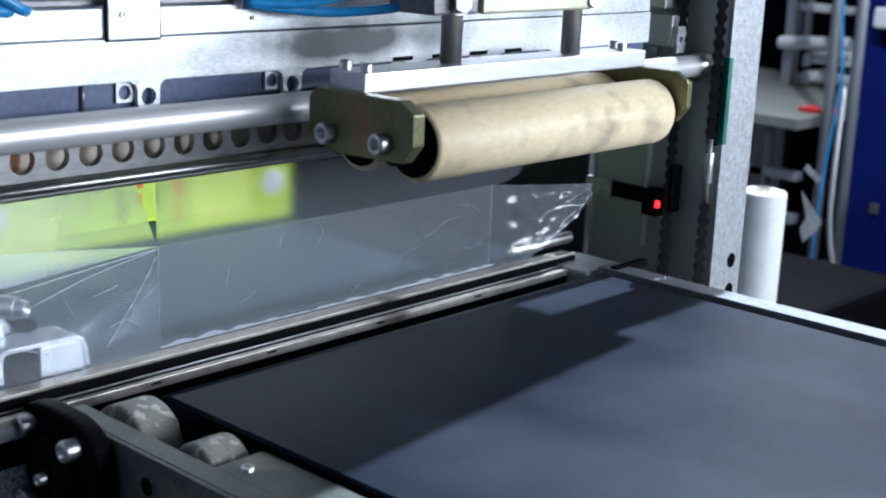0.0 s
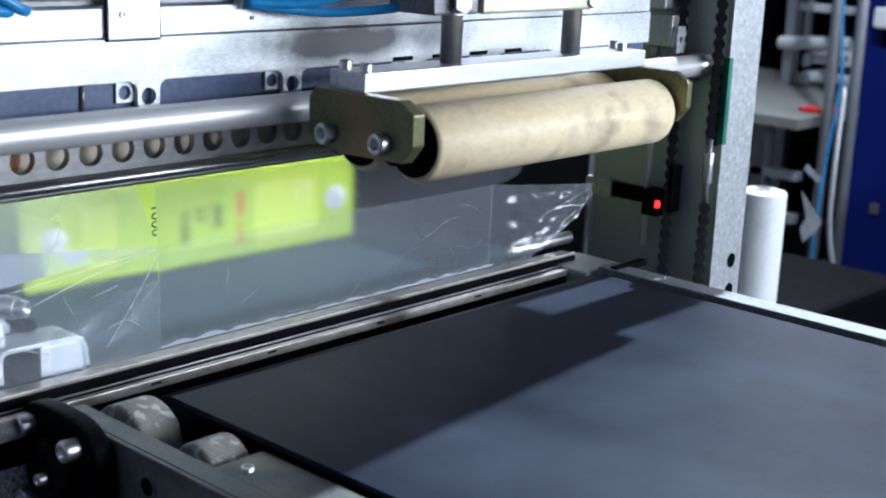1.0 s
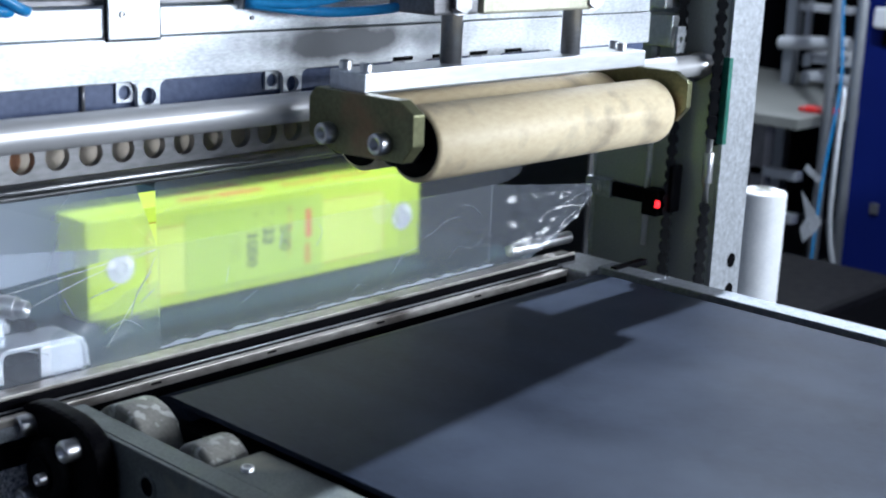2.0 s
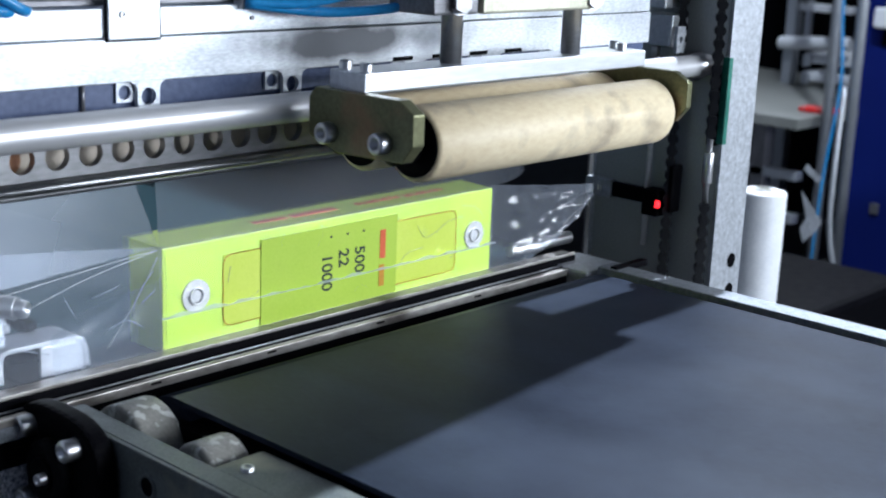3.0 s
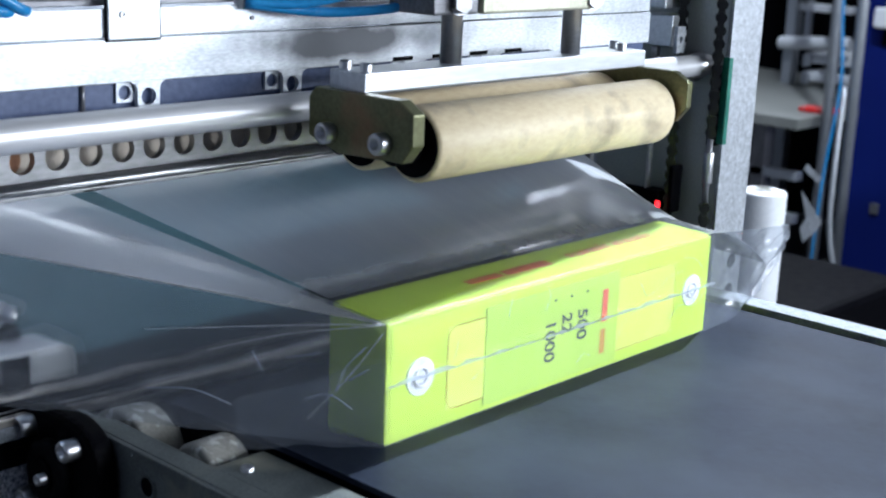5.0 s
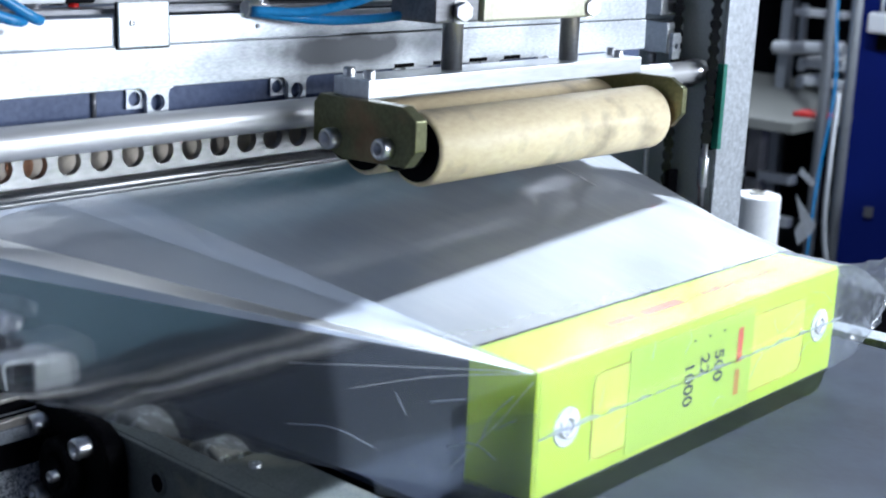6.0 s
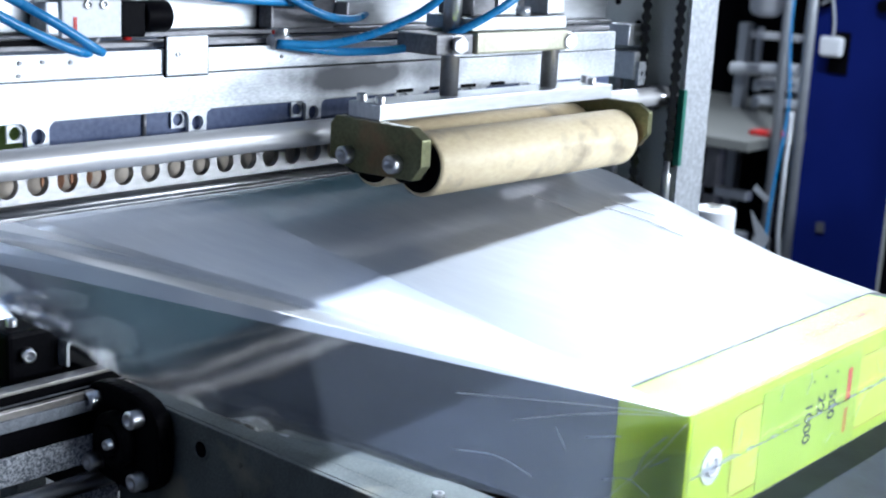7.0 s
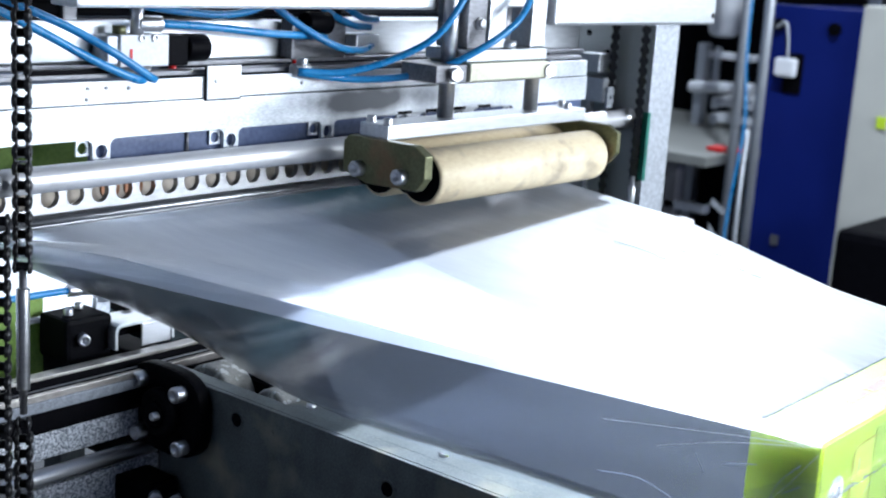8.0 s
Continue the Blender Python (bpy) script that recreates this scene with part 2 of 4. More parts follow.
def block(x0, x1, y0, y1, z0, z1, w=0.0015):
    bm = bmesh.new()
    bmesh.ops.create_cube(bm, size=1)
    for v in bm.verts:
        v.co = Vector((x0 + (v.co.x + 0.5) * (x1 - x0), y0 + (v.co.y + 0.5) * (y1 - y0), z0 + (v.co.z + 0.5) * (z1 - z0)))
    return bevelled(bm, w)


def rod(a, b, r, r2=None, segs=24, w=0.0):
    """A round bar from a to b."""
    bm = bmesh.new()
    a, b = Vector(a), Vector(b)
    bmesh.ops.create_cone(bm, cap_ends=True, segments=segs, radius1=r, radius2=r if r2 is None else r2, depth=(b - a).length)
    m = Matrix.Translation((a + b) / 2) @ (b - a).to_track_quat("Z", "Y").to_matrix().to_4x4()
    if w > 0:
        rim = [e for e in bm.edges if abs(e.verts[0].co.z - e.verts[1].co.z) < 1e-6]
        bmesh.ops.bevel(bm, geom=rim, offset=w, segments=3, affect="EDGES", profile=0.5)
    bmesh.ops.transform(bm, matrix=m, verts=bm.verts)
    for f in bm.faces:
        f.smooth = len(f.verts) == 4
    return bm


def tube(a, b, r, inner, segs=32):
    """A hollow round tube from a to b."""
    bm = bmesh.new()
    a, b = Vector(a), Vector(b)
    m = Matrix.Translation(a) @ (b - a).to_track_quat("Z", "Y").to_matrix().to_4x4()
    h = (b - a).length
    c = 0.0025
    prof = [(inner, 0), (r - c, 0), (r, c), (r, h - c), (r - c, h), (inner, h)]
    rings = []
    for q, z in prof:
        rings.append([bm.verts.new(m @ Vector((q * math.cos(2 * math.pi * i / segs), q * math.sin(2 * math.pi * i / segs), z))) for i in range(segs)])
    for k in range(len(rings)):
        p, q = rings[k], rings[(k + 1) % len(rings)]
        for i in range(segs):
            bm.faces.new((p[i], p[(i + 1) % segs], q[(i + 1) % segs], q[i])).smooth = True
    bmesh.ops.recalc_face_normals(bm, faces=bm.faces[:])
    return bm


def join(*parts):
    out = bmesh.new()
    for p in parts:
        me = bpy.data.meshes.new("scratch")
        p.to_mesh(me)
        p.free()
        out.from_mesh(me)
        bpy.data.meshes.remove(me)
    return out


def outline(points, axis, lo, hi, w=0.001):
    """A flat plate with the given outline, extruded along axis from lo to hi."""
    bm = bmesh.new()
    def put(p, q):
        return {"x": (q, p[0], p[1]), "y": (p[0], q, p[1]), "z": (p[0], p[1], q)}[axis]
    a = [bm.verts.new(put(p, lo)) for p in points]
    b = [bm.verts.new(put(p, hi)) for p in points]
    bm.faces.new(a)
    bm.faces.new(list(reversed(b)))
    for i in range(len(points)):
        j = (i + 1) % len(points)
        bm.faces.new((a[i], b[i], b[j], a[j]))
    bmesh.ops.recalc_face_normals(bm, faces=bm.faces[:])
    return bevelled(bm, w)


def drilled(x0, x1, z0, z1, y0, y1, holes, segs=20):
    """An upright plate facing y with round holes in a row; holes are (x, z, radius), one in each equal stretch of x."""
    bm = bmesh.new()
    for y, flip in ((y0, False), (y1, True)):
        n = len(holes)
        for k, (hx, hz, r) in enumerate(holes):
            a, b = x0 + (x1 - x0) * k / n, x0 + (x1 - x0) * (k + 1) / n
            ring, rim = [], []
            for i in range(segs):
                t = 2 * math.pi * (i + 0.5) / segs
                c, s = math.cos(t), math.sin(t)
                ring.append(bm.verts.new((hx + r * c, y, hz + r * s)))
                k1 = min((b - hx) / c if c > 0 else (a - hx) / c, (z1 - hz) / s if s > 0 else (z0 - hz) / s)
                rim.append(bm.verts.new((hx + k1 * c, y, hz + k1 * s)))
            for i in range(segs):
                j = (i + 1) % segs
                bm.faces.new((ring[i], ring[j], rim[j], rim[i]))
            for cx, cz in ((a, z0), (b, z0), (b, z1), (a, z1)):
                near = sorted(range(segs), key=lambda i: (rim[i].co.x - cx) ** 2 + (rim[i].co.z - cz) ** 2)[:2]
                bm.faces.new((rim[near[0]], rim[near[1]], bm.verts.new((cx, y, cz))))
    for hx, hz, r in holes:
        lo = [bm.verts.new((hx + r * math.cos(2 * math.pi * (i + 0.5) / segs), y0, hz + r * math.sin(2 * math.pi * (i + 0.5) / segs))) for i in range(segs)]
        hi = [bm.verts.new((v.co.x, y1, v.co.z)) for v in lo]
        for i in range(segs):
            j = (i + 1) % segs
            bm.faces.new((lo[i], lo[j], hi[j], hi[i]))
    corners = [(x0, z0), (x1, z0), (x1, z1), (x0, z1)]
    for i in range(4):
        p, q = corners[i], corners[(i + 1) % 4]
        bm.faces.new([bm.verts.new(c) for c in ((p[0], y0, p[1]), (q[0], y0, q[1]), (q[0], y1, q[1]), (p[0], y1, p[1]))])
    bmesh.ops.remove_doubles(bm, verts=bm.verts[:], dist=1e-5)
    bmesh.ops.recalc_face_normals(bm, faces=bm.faces[:])
    return bm


def sweep(points, r, segs=10, steps=8):
    """A round hose through the points, smoothed."""
    pts = [Vector(p) for p in points]
    ext = [2 * pts[0] - pts[1]] + pts + [2 * pts[-1] - pts[-2]]
    path = []
    for k in range(1, len(ext) - 2):
        p0, p1, p2, p3 = ext[k - 1:k + 3]
        for i in range(steps):
            t = i / steps
            path.append(0.5 * (2 * p1 + (p2 - p0) * t + (2 * p0 - 5 * p1 + 4 * p2 - p3) * t * t + (3 * p1 - p0 - 3 * p2 + p3) * t ** 3))
    path.append(pts[-1])
    bm = bmesh.new()
    rings = []
    for i, p in enumerate(path):
        d = (path[min(i + 1, len(path) - 1)] - path[max(i - 1, 0)]).normalized()
        u = d.cross(Vector((0.13, 0.2, 1))).normalized()
        v = d.cross(u)
        rings.append([bm.verts.new(p + r * (math.cos(2 * math.pi * j / segs) * u + math.sin(2 * math.pi * j / segs) * v)) for j in range(segs)])
    for a, b in zip(rings, rings[1:]):
        for j in range(segs):
            bm.faces.new((a[j], a[(j + 1) % segs], b[(j + 1) % segs], b[j])).smooth = True
    bm.faces.new(rings[0])
    bm.faces.new(rings[-1])
    bmesh.ops.recalc_face_normals(bm, faces=bm.faces[:])
    return bm


ORIGIN = {}


def thing(name, at, label, category, group="", kind=""):
    ob = new(name)
    ob.empty_display_size = 0.02
    ob.location = at
    ORIGIN[ob.name] = Vector(at)
    return tagged(ob, label, category, group, kind)


def mesh_of(name, bm, material, origin=(0, 0, 0)):
    me = bpy.data.meshes.new(name)
    bmesh.ops.translate(bm, verts=bm.verts[:], vec=-Vector(origin))
    bm.to_mesh(me)
    bm.free()
    me.materials.append(material)
    return me


def part(name, bm, material, parent, label=""):
    """Links a bmesh, given in the place's metres, as one mesh under a thing or a part."""
    at = ORIGIN[parent.name]
    ob = new(name, mesh_of(name, bm, material, at))
    ob.parent = parent
    ORIGIN[ob.name] = at
    return tagged(ob, label)


def single(name, bm, material, label, category, group="", kind=""):
    """A thing that is one mesh, with its origin at its base."""
    xs = [v.co.copy() for v in bm.verts]
    at = Vector((sum(c.x for c in xs) / len(xs), sum(c.y for c in xs) / len(xs), min(c.z for c in xs)))
    ob = new(name, mesh_of(name, bm, material, at))
    ob.location = at
    ORIGIN[ob.name] = at
    return tagged(ob, label, category, group, kind)


def setting(name, bm, material, label=""):
    ob = new(name, mesh_of(name, bm, material))
    ORIGIN[ob.name] = Vector((0, 0, 0))
    return tagged(ob, label, "", "", "structure")


def socket_screw(at, axis, r=0.008, h=0.010):
    """Head of a socket screw: a cylinder with a hexagonal pit, its face towards axis."""
    bm = bmesh.new()
    d = Vector(axis).normalized()
    m = Matrix.Translation(at) @ d.to_track_quat("Z", "Y").to_matrix().to_4x4()
    prof = [(r, 0), (r, h * 0.86), (r * 0.88, h), (r * 0.5, h), (r * 0.46, h * 0.45), (0.0005, h * 0.4)]
    segs = 18
    rings = [[bm.verts.new(m @ Vector((q * math.cos(2 * math.pi * i / segs), q * math.sin(2 * math.pi * i / segs), z))) for i in range(segs)] for q, z in prof]
    for a, b in zip(rings, rings[1:]):
        for i in range(segs):
            bm.faces.new((a[i], a[(i + 1) % segs], b[(i + 1) % segs], b[i])).smooth = True
    bm.faces.new(rings[-1])
    bmesh.ops.recalc_face_normals(bm, faces=bm.faces[:])
    return bm


def hex_bolt(at, axis, r=0.008, h=0.007):
    d = Vector(axis).normalized()
    a = Vector(at)
    return join(rod(a, a + d * 0.0018, r * 1.25, segs=20), rod(a + d * 0.0018, a + d * h, r, segs=6, w=0.0004))

# ---- hall ----
setting("floor", block(-6, 8, -6, 7, -0.95, -0.85, 0), FLOOR, "grey concrete hall floor")
setting("ceiling", block(-6, 8, -6, 7, 6.6, 6.7, 0), PLASTER, "grey hall ceiling")
setting("wall_north", block(-6, 8, 7.0, 7.2, -0.85, 6.6, 0), PLASTER, "blue-grey hall wall")
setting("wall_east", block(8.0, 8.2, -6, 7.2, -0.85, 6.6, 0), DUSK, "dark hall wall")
setting("wall_west", block(-6.2, -6.0, -6, 7.2, -0.85, 6.6, 0), PLASTER, "blue-grey hall wall")
setting("wall_south", block(-6.2, 8.2, -6.2, -6.0, -0.85, 6.6, 0), PLASTER, "blue-grey hall wall")

# ---- outfeed conveyor ----
conveyor = thing("belt_conveyor", (0.2, -0.6, -0.85), "dark rubber belt conveyor with dusty grey steel frame", "conveyor")
part("belt", join(block(-0.046, 0.438, -1.30, -0.017, -0.004, 0.0, 0), rod((-0.046, -0.017, -0.024), (0.438, -0.017, -0.024), 0.0238, segs=40)), BELT, conveyor, "smooth dark grey rubber belt with scuffs")
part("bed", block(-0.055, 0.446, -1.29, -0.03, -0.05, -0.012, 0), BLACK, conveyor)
# near side rail: a folded channel whose top is open over the roller ends
rail_l = part("side_rail", block(-0.108, -0.104, -1.30, 0.022, -0.150, -0.006, 0.0008), FRAME_GREY, conveyor, "dusty grey steel rail with drilled side")
part("top_flange", block(-0.1045, -0.088, -1.30, 0.022, -0.0095, -0.0055, 0.0008), FRAME_GREY, conveyor)
part("cover_strip", block(-0.088, -0.0500, -1.30, -0.118, -0.0097, -0.0057, 0.0008), FRAME_GREY, conveyor)
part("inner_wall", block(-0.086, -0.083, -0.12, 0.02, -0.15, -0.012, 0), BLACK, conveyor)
for y, r, top_z in ((-0.012, 0.034, 0.0005), (-0.092, 0.022, -0.001)):
    roller = part("roller_end", rod((-0.083, y, top_z - r), (-0.053, y, top_z - r), r, segs=36, w=0.003), CAP, conveyor, "pale scuffed roller end")
    part("axle", rod((-0.0845, y, top_z - r), (-0.051, y, top_z - r), r * 0.3, segs=16), BLACK, roller)
part("screw", socket_screw((-0.076, -0.135, -0.0062), (0, 0, 1), 0.0042, 0.003), STEEL, conveyor)
for y in (-0.28, -0.47, -0.7):
    part("screw", socket_screw((-0.076, y, -0.0062), (0, 0, 1), 0.0042, 0.003), STEEL, conveyor)
# Rimmed black discs stand in for the shaded insides of the holes.
for y, z, r in ((-0.079, -0.0255, 0.0085), (-0.252, -0.0335, 0.0085), (-0.122, -0.0245, 0.0022), (-0.124, -0.0460, 0.0022), (-0.42, -0.035, 0.0085)):
    part("bolt_hole", tube((-0.1088, y, z), (-0.1070, y, z), r, r * 0.92, 20), FRAME_GREY, rail_l)
    part("hole_shade", rod((-0.1086, y, z), (-0.106, y, z), r * 0.93, segs=20), BLACK, rail_l)
part("far_rail", join(block(0.452, 0.476, -1.30, 0.0, -0.010, 0.002, 0.0012), block(0.470, 0.476, -1.30, 0.0, -0.15, -0.008, 0.001)), RAIL_EDGE, conveyor, "bright galvanised steel edge rail")
for x in (-0.09, 0.44):
    for y in (-1.2, -0.25):
        part("leg", block(x, x + 0.03, y, y + 0.03, -0.85, -0.02, 0.002), FRAME_GREY, conveyor)

# bearing flange on the near side of the frame
hub = thing("flange_bearing", (-0.118, 0.0, -0.08), "black cast flange bearing with four socket screws", "bearing")
ring = []
for k in range(40):
    t = 2 * math.pi * k / 40
    s = 1.0 / max(abs(math.cos(t)) ** 3 + abs(math.sin(t)) ** 3, 1e-6) ** (1 / 3)
    ring.append((0.000 + 0.050 * s * math.cos(t), -0.035 + 0.040 * s * math.sin(t)))
part("housing", outline(ring, "x", -0.124, -0.109, 0.004), BLACK, hub)
part("boss", tube((-0.133, 0.000, -0.036), (-0.122, 0.000, -0.036), 0.022, 0.012), RUBBER, hub)
part("shaft", rod((-0.135, 0.000, -0.036), (-0.122, 0.000, -0.036), 0.0115, segs=24, w=0.001), BLACK, hub)
for y, z in ((0.026, -0.0115), (-0.026, -0.0125), (0.026, -0.061), (-0.030, -0.0605)):
    part("screw", socket_screw((-0.124, y, z), (-1, 0, 0), 0.0072, 0.011), STEEL, hub, "bright steel socket screw")
part("screw", socket_screw((-0.135, -0.006, -0.036), (-1, 0, 0), 0.004, 0.006), STEEL, hub)

# ---- lower sealing bar ----
seal = thing("lower_sealing_bar", (0.1, 0.04, -0.02), "layered steel sealing bar spotted with melted film", "sealing bar")
part("front_strip", block(-0.40, 0.475, 0.028, 0.0335, -0.0117, -0.0050, 0.0006), BAR_STEEL, seal, "bright worn steel strip")
# Black block added as the dark of the gap below the bar.
part("gap_shade", block(-0.40, 0.470, 0.0295, 0.0335, -0.040, -0.0121, 0.0004), BLACK, seal)
part("dark_insert", block(-0.40, 0.470, 0.0345, 0.0415, -0.02, -0.0052, 0.0004), RUBBER, seal)
# Strip coloured black so that the groove before it looks deep.
part("groove_shade", block(-0.40, 0.472, 0.0418, 0.0450, -0.02, 0.0012, 0.0004), BLACK, seal)
part("bright_edge", block(-0.40, 0.472, 0.0425, 0.0450, 0.0014, 0.0042, 0.0004), BAR_STEEL, seal)
part("back_bar", block(-0.40, 0.470, 0.0460, 0.0575, -0.03, 0.0035, 0.001), BAR_STEEL, seal)
part("wire", rod((-0.39, 0.0375, -0.0045), (0.468, 0.0375, -0.0045), 0.0008, segs=8), DARK_STEEL, seal)
part("end_tube", rod((0.40, 0.066, 0.0115), (0.492, 0.066, 0.0115), 0.006, segs=18, w=0.001), STEEL, seal)
part("end_block", block(0.444, 0.50, 0.006, 0.060, -0.05, -0.004, 0.002), GALV, seal)
part("catch", block(0.455, 0.505, -0.02, -0.012, -0.002, 0.004, 0.001), BLACK, seal)
for x in (-0.03, 0.075, 0.19, 0.31):
    part("rivet", block(x, x + 0.008, 0.0272, 0.0282, -0.0085, -0.0070, 0), BLACK, seal)

# infeed table behind the film
infeed = thing("infeed_table", (0.2, 0.6, -0.85), "dark infeed conveyor belt behind the film", "conveyor")
part("belt", block(-0.06, 0.45, 0.070, 1.2, -0.02, -0.001, 0.002), INFEED, infeed)
part("frame", block(-0.10, -0.064, 0.075, 1.2, -0.12, -0.006, 0.002), BLACK, infeed)
part("frame", block(0.454, 0.49, 0.075, 1.2, -0.12, -0.006, 0.002), BLACK, infeed)
for x in (-0.09, 0.45):
    for y in (0.2, 1.1):
        part("leg", block(x, x + 0.03, y, y + 0.03, -0.85, -0.02, 0.002), FRAME_GREY, infeed)

# cross members below the sealing bar, near side
cross = thing("speckled_cross_member", (-0.25, 0.05, -0.2), "speckled grey steel cross member under the sealing bar", "machine frame", "frame members")
part("upper_face", block(-0.55, -0.10, 0.034, 0.06, -0.066, -0.016, 0.002), SPECKLE, cross)
part("upper_lip", block(-0.55, -0.10, 0.026, 0.034, -0.020, -0.0105, 0.001), RAIL_EDGE, cross)
low = thing("speckled_cross_member", (-0.25, 0.05, -0.3), "speckled grey steel cross member low in the frame", "machine frame", "frame members")
part("face", block(-0.55, -0.10, 0.034, 0.06, -0.150, -0.092, 0.002), SPECKLE, low)
single("tie_rod", rod((-0.55, 0.028, -0.078), (-0.11, 0.028, -0.078), 0.0075, segs=20, w=0.001), STEEL, "bright round steel tie rod", "rod")
clampb = thing("pipe_clamp", (-0.13, 0.02, -0.17), "small black clamp with two socket screws", "clamp")
part("body", block(-0.150, -0.112, -0.01, 0.034, -0.135, -0.098, 0.004), BLACK, clampb)
part("screw", socket_screw((-0.140, -0.0105, -0.108), (-0.6, -1, 0.1), 0.006, 0.010), STEEL, clampb)
part("screw", socket_screw((-0.118, -0.0105, -0.116), (-0.6, -1, 0.1), 0.006, 0.010), STEEL, clampb)
foot = thing("ribbed_block", (-0.16, -0.02, -0.2), "ribbed aluminium block beneath the clamp", "machine part")
for k in range(5):
    part("rib", block(-0.20 + 0.018 * k, -0.188 + 0.018 * k, -0.03, 0.03, -0.165, -0.14, 0.001), ALU, foot)
part("base", block(-0.205, -0.11, -0.028, 0.03, -0.185, -0.165, 0.001), DARK_STEEL, foot)

# small actuator behind the sealing bar, near side
act = thing("pneumatic_actuator", (-0.15, 0.10, -0.01), "small black actuator with bright steel bracket", "actuator")
part("body", block(-0.186, -0.137, 0.082, 0.125, -0.004, 0.036, 0.004), BLACK, act)
part("lid", block(-0.140, -0.096, 0.088, 0.128, 0.010, 0.0225, 0.002), BLACK, act)
part("screw", socket_screw((-0.170, 0.082, 0.018), (-0.3, -1, 0), 0.0058, 0.008), STEEL, act)
part("screw", socket_screw((-0.172, 0.100, 0.0365), (0, 0, 1), 0.0045, 0.006), STEEL, act)
part("screw", socket_screw((-0.152, 0.112, 0.0365), (0, 0, 1), 0.0040, 0.005), STEEL, act)
strip = [(-0.1425, 0.004), (-0.1425, 0.021), (-0.1405, 0.0255), (-0.136, 0.0275), (-0.086, 0.0275), (-0.079, 0.025), (-0.0755, 0.018), (-0.0745, 0.004)]
inner = [(-0.0775, 0.004), (-0.0785, 0.017), (-0.081, 0.0225), (-0.087, 0.0245), (-0.135, 0.0245), (-0.138, 0.0235), (-0.1395, 0.020), (-0.1395, 0.004)]
br = part("bracket", outline(strip + inner, "y", 0.070, 0.108, 0.0004), ALU, act, "bent bright steel strip bracket")
part("front_plate", block(-0.1115, -0.0780, 0.0712, 0.0736, 0.002, 0.0240, 0.001), ALU, act, "bright plate closing half the bracket")
part("stud", block(-0.136, -0.120, 0.108, 0.114, 0.022, 0.044, 0.001), GALV, act)
elbow = thing("hose_fitting", (-0.13, 0.12, 0.05), "nickel elbow fitting with blue hose", "fitting")
part("elbow", join(rod((-0.152, 0.112, 0.0535), (-0.128, 0.110, 0.051), 0.0050, segs=16), rod((-0.130, 0.116, 0.050), (-0.116, 0.096, 0.048), 0.0078, segs=20, w=0.001), rod((-0.128, 0.111, 0.040), (-0.128, 0.111, 0.052), 0.0065, segs=16)), STEEL, elbow)
part("collar", rod((-0.164, 0.113, 0.0545), (-0.151, 0.112, 0.0535), 0.0062, segs=6, w=0.0008), STEEL, elbow, "nickel push-in collar")
part("screw", socket_screw((-0.115, 0.0955, 0.048), (0.55, -0.8, -0.1), 0.0060, 0.007), STEEL, elbow)
part("hose", sweep([(-0.163, 0.113, 0.0545), (-0.195, 0.116, 0.0545), (-0.25, 0.12, 0.054), (-0.42, 0.13, 0.05)], 0.0032), HOSE, elbow, "thin blue air hose")
single("green_side_panel", block(-0.228, -0.158, 0.129, 0.133, -0.03, 0.048, 0.001), PCB, "yellow-green printed side panel", "panel")
for ob in (act, elbow):
    ob.location += Vector((0.020, 0.0, -0.002))
tray = thing("white_tray", (-0.2, 0.2, 0.024), "white sheet metal tray with black edging", "tray")
part("sheet", outline([(-0.34, 0.140), (-0.090, 0.122), (-0.040, 0.36), (-0.34, 0.36)], "z", 0.022, 0.028, 0.001), WHITE, tray)
part("edging", outline([(-0.086, 0.105), (-0.077, 0.105), (-0.027, 0.362), (-0.038, 0.362)], "z", 0.020, 0.031, 0.001), BLACK, tray, "black rubber edging")
single("spring_green_cover", block(-0.32, -0.132, 0.10, 0.104, 0.165, 0.21, 0.001), PCB, "yellow-green cover behind the beam", "panel")
spring = [(-0.236 + 0.0055 * math.cos(k * 0.9), 0.040 + 0.0055 * math.sin(k * 0.9), 0.188 + 0.0006 * k) for k in range(42)]
single("coil_spring", sweep(spring, 0.0011, 6, 2), DARK_STEEL, "dark steel coil spring", "spring")

# ---- upper jaw, guide rail and beams ----
jaw = thing("upper_sealing_jaw", (0.1, 0.03, 0.135), "dark steel sealing jaw with a row of round holes", "sealing jaw")
holes = [(-0.1235 - 0.02445 * 14 + 0.02445 * k, 0.1612, 0.0088) for k in range(40)]
part("drilled_plate", drilled(holes[0][0] - 0.012225, holes[-1][0] + 0.012225, 0.1475, 0.174, 0.0265, 0.0325, holes), JAWM, jaw, "dark plate drilled with round holes")
part("lower_lip", join(block(-0.48, 0.50, 0.0235, 0.033, 0.1365, 0.1465, 0.002), rod((-0.48, 0.0215, 0.1435), (0.50, 0.0215, 0.1435), 0.0035, segs=14)), JAWM, jaw)
part("wooden_backing", block(-0.48, 0.50, 0.0470, 0.0495, 0.146, 0.171, 0), PALE, jaw, "pale backing strip behind the holes")
for k in (13, 14):
    part("core", rod((holes[k][0], 0.0469, 0.158), (holes[k][0], 0.0450, 0.158), 0.0095, segs=20), BROWN, jaw)
guide = thing("guide_rail", (0.06, 0.010, 0.17), "polished round steel guide rail", "rail")
part("rod", rod((-0.50, 0.010, 0.1805), (0.628, 0.010, 0.1805), 0.0108, segs=40, w=0.001), RAILM, guide)
part("end_collar", tube((0.606, 0.010, 0.1805), (0.618, 0.010, 0.1805), 0.0128, 0.0106), STEEL, guide, "bright steel end collar")

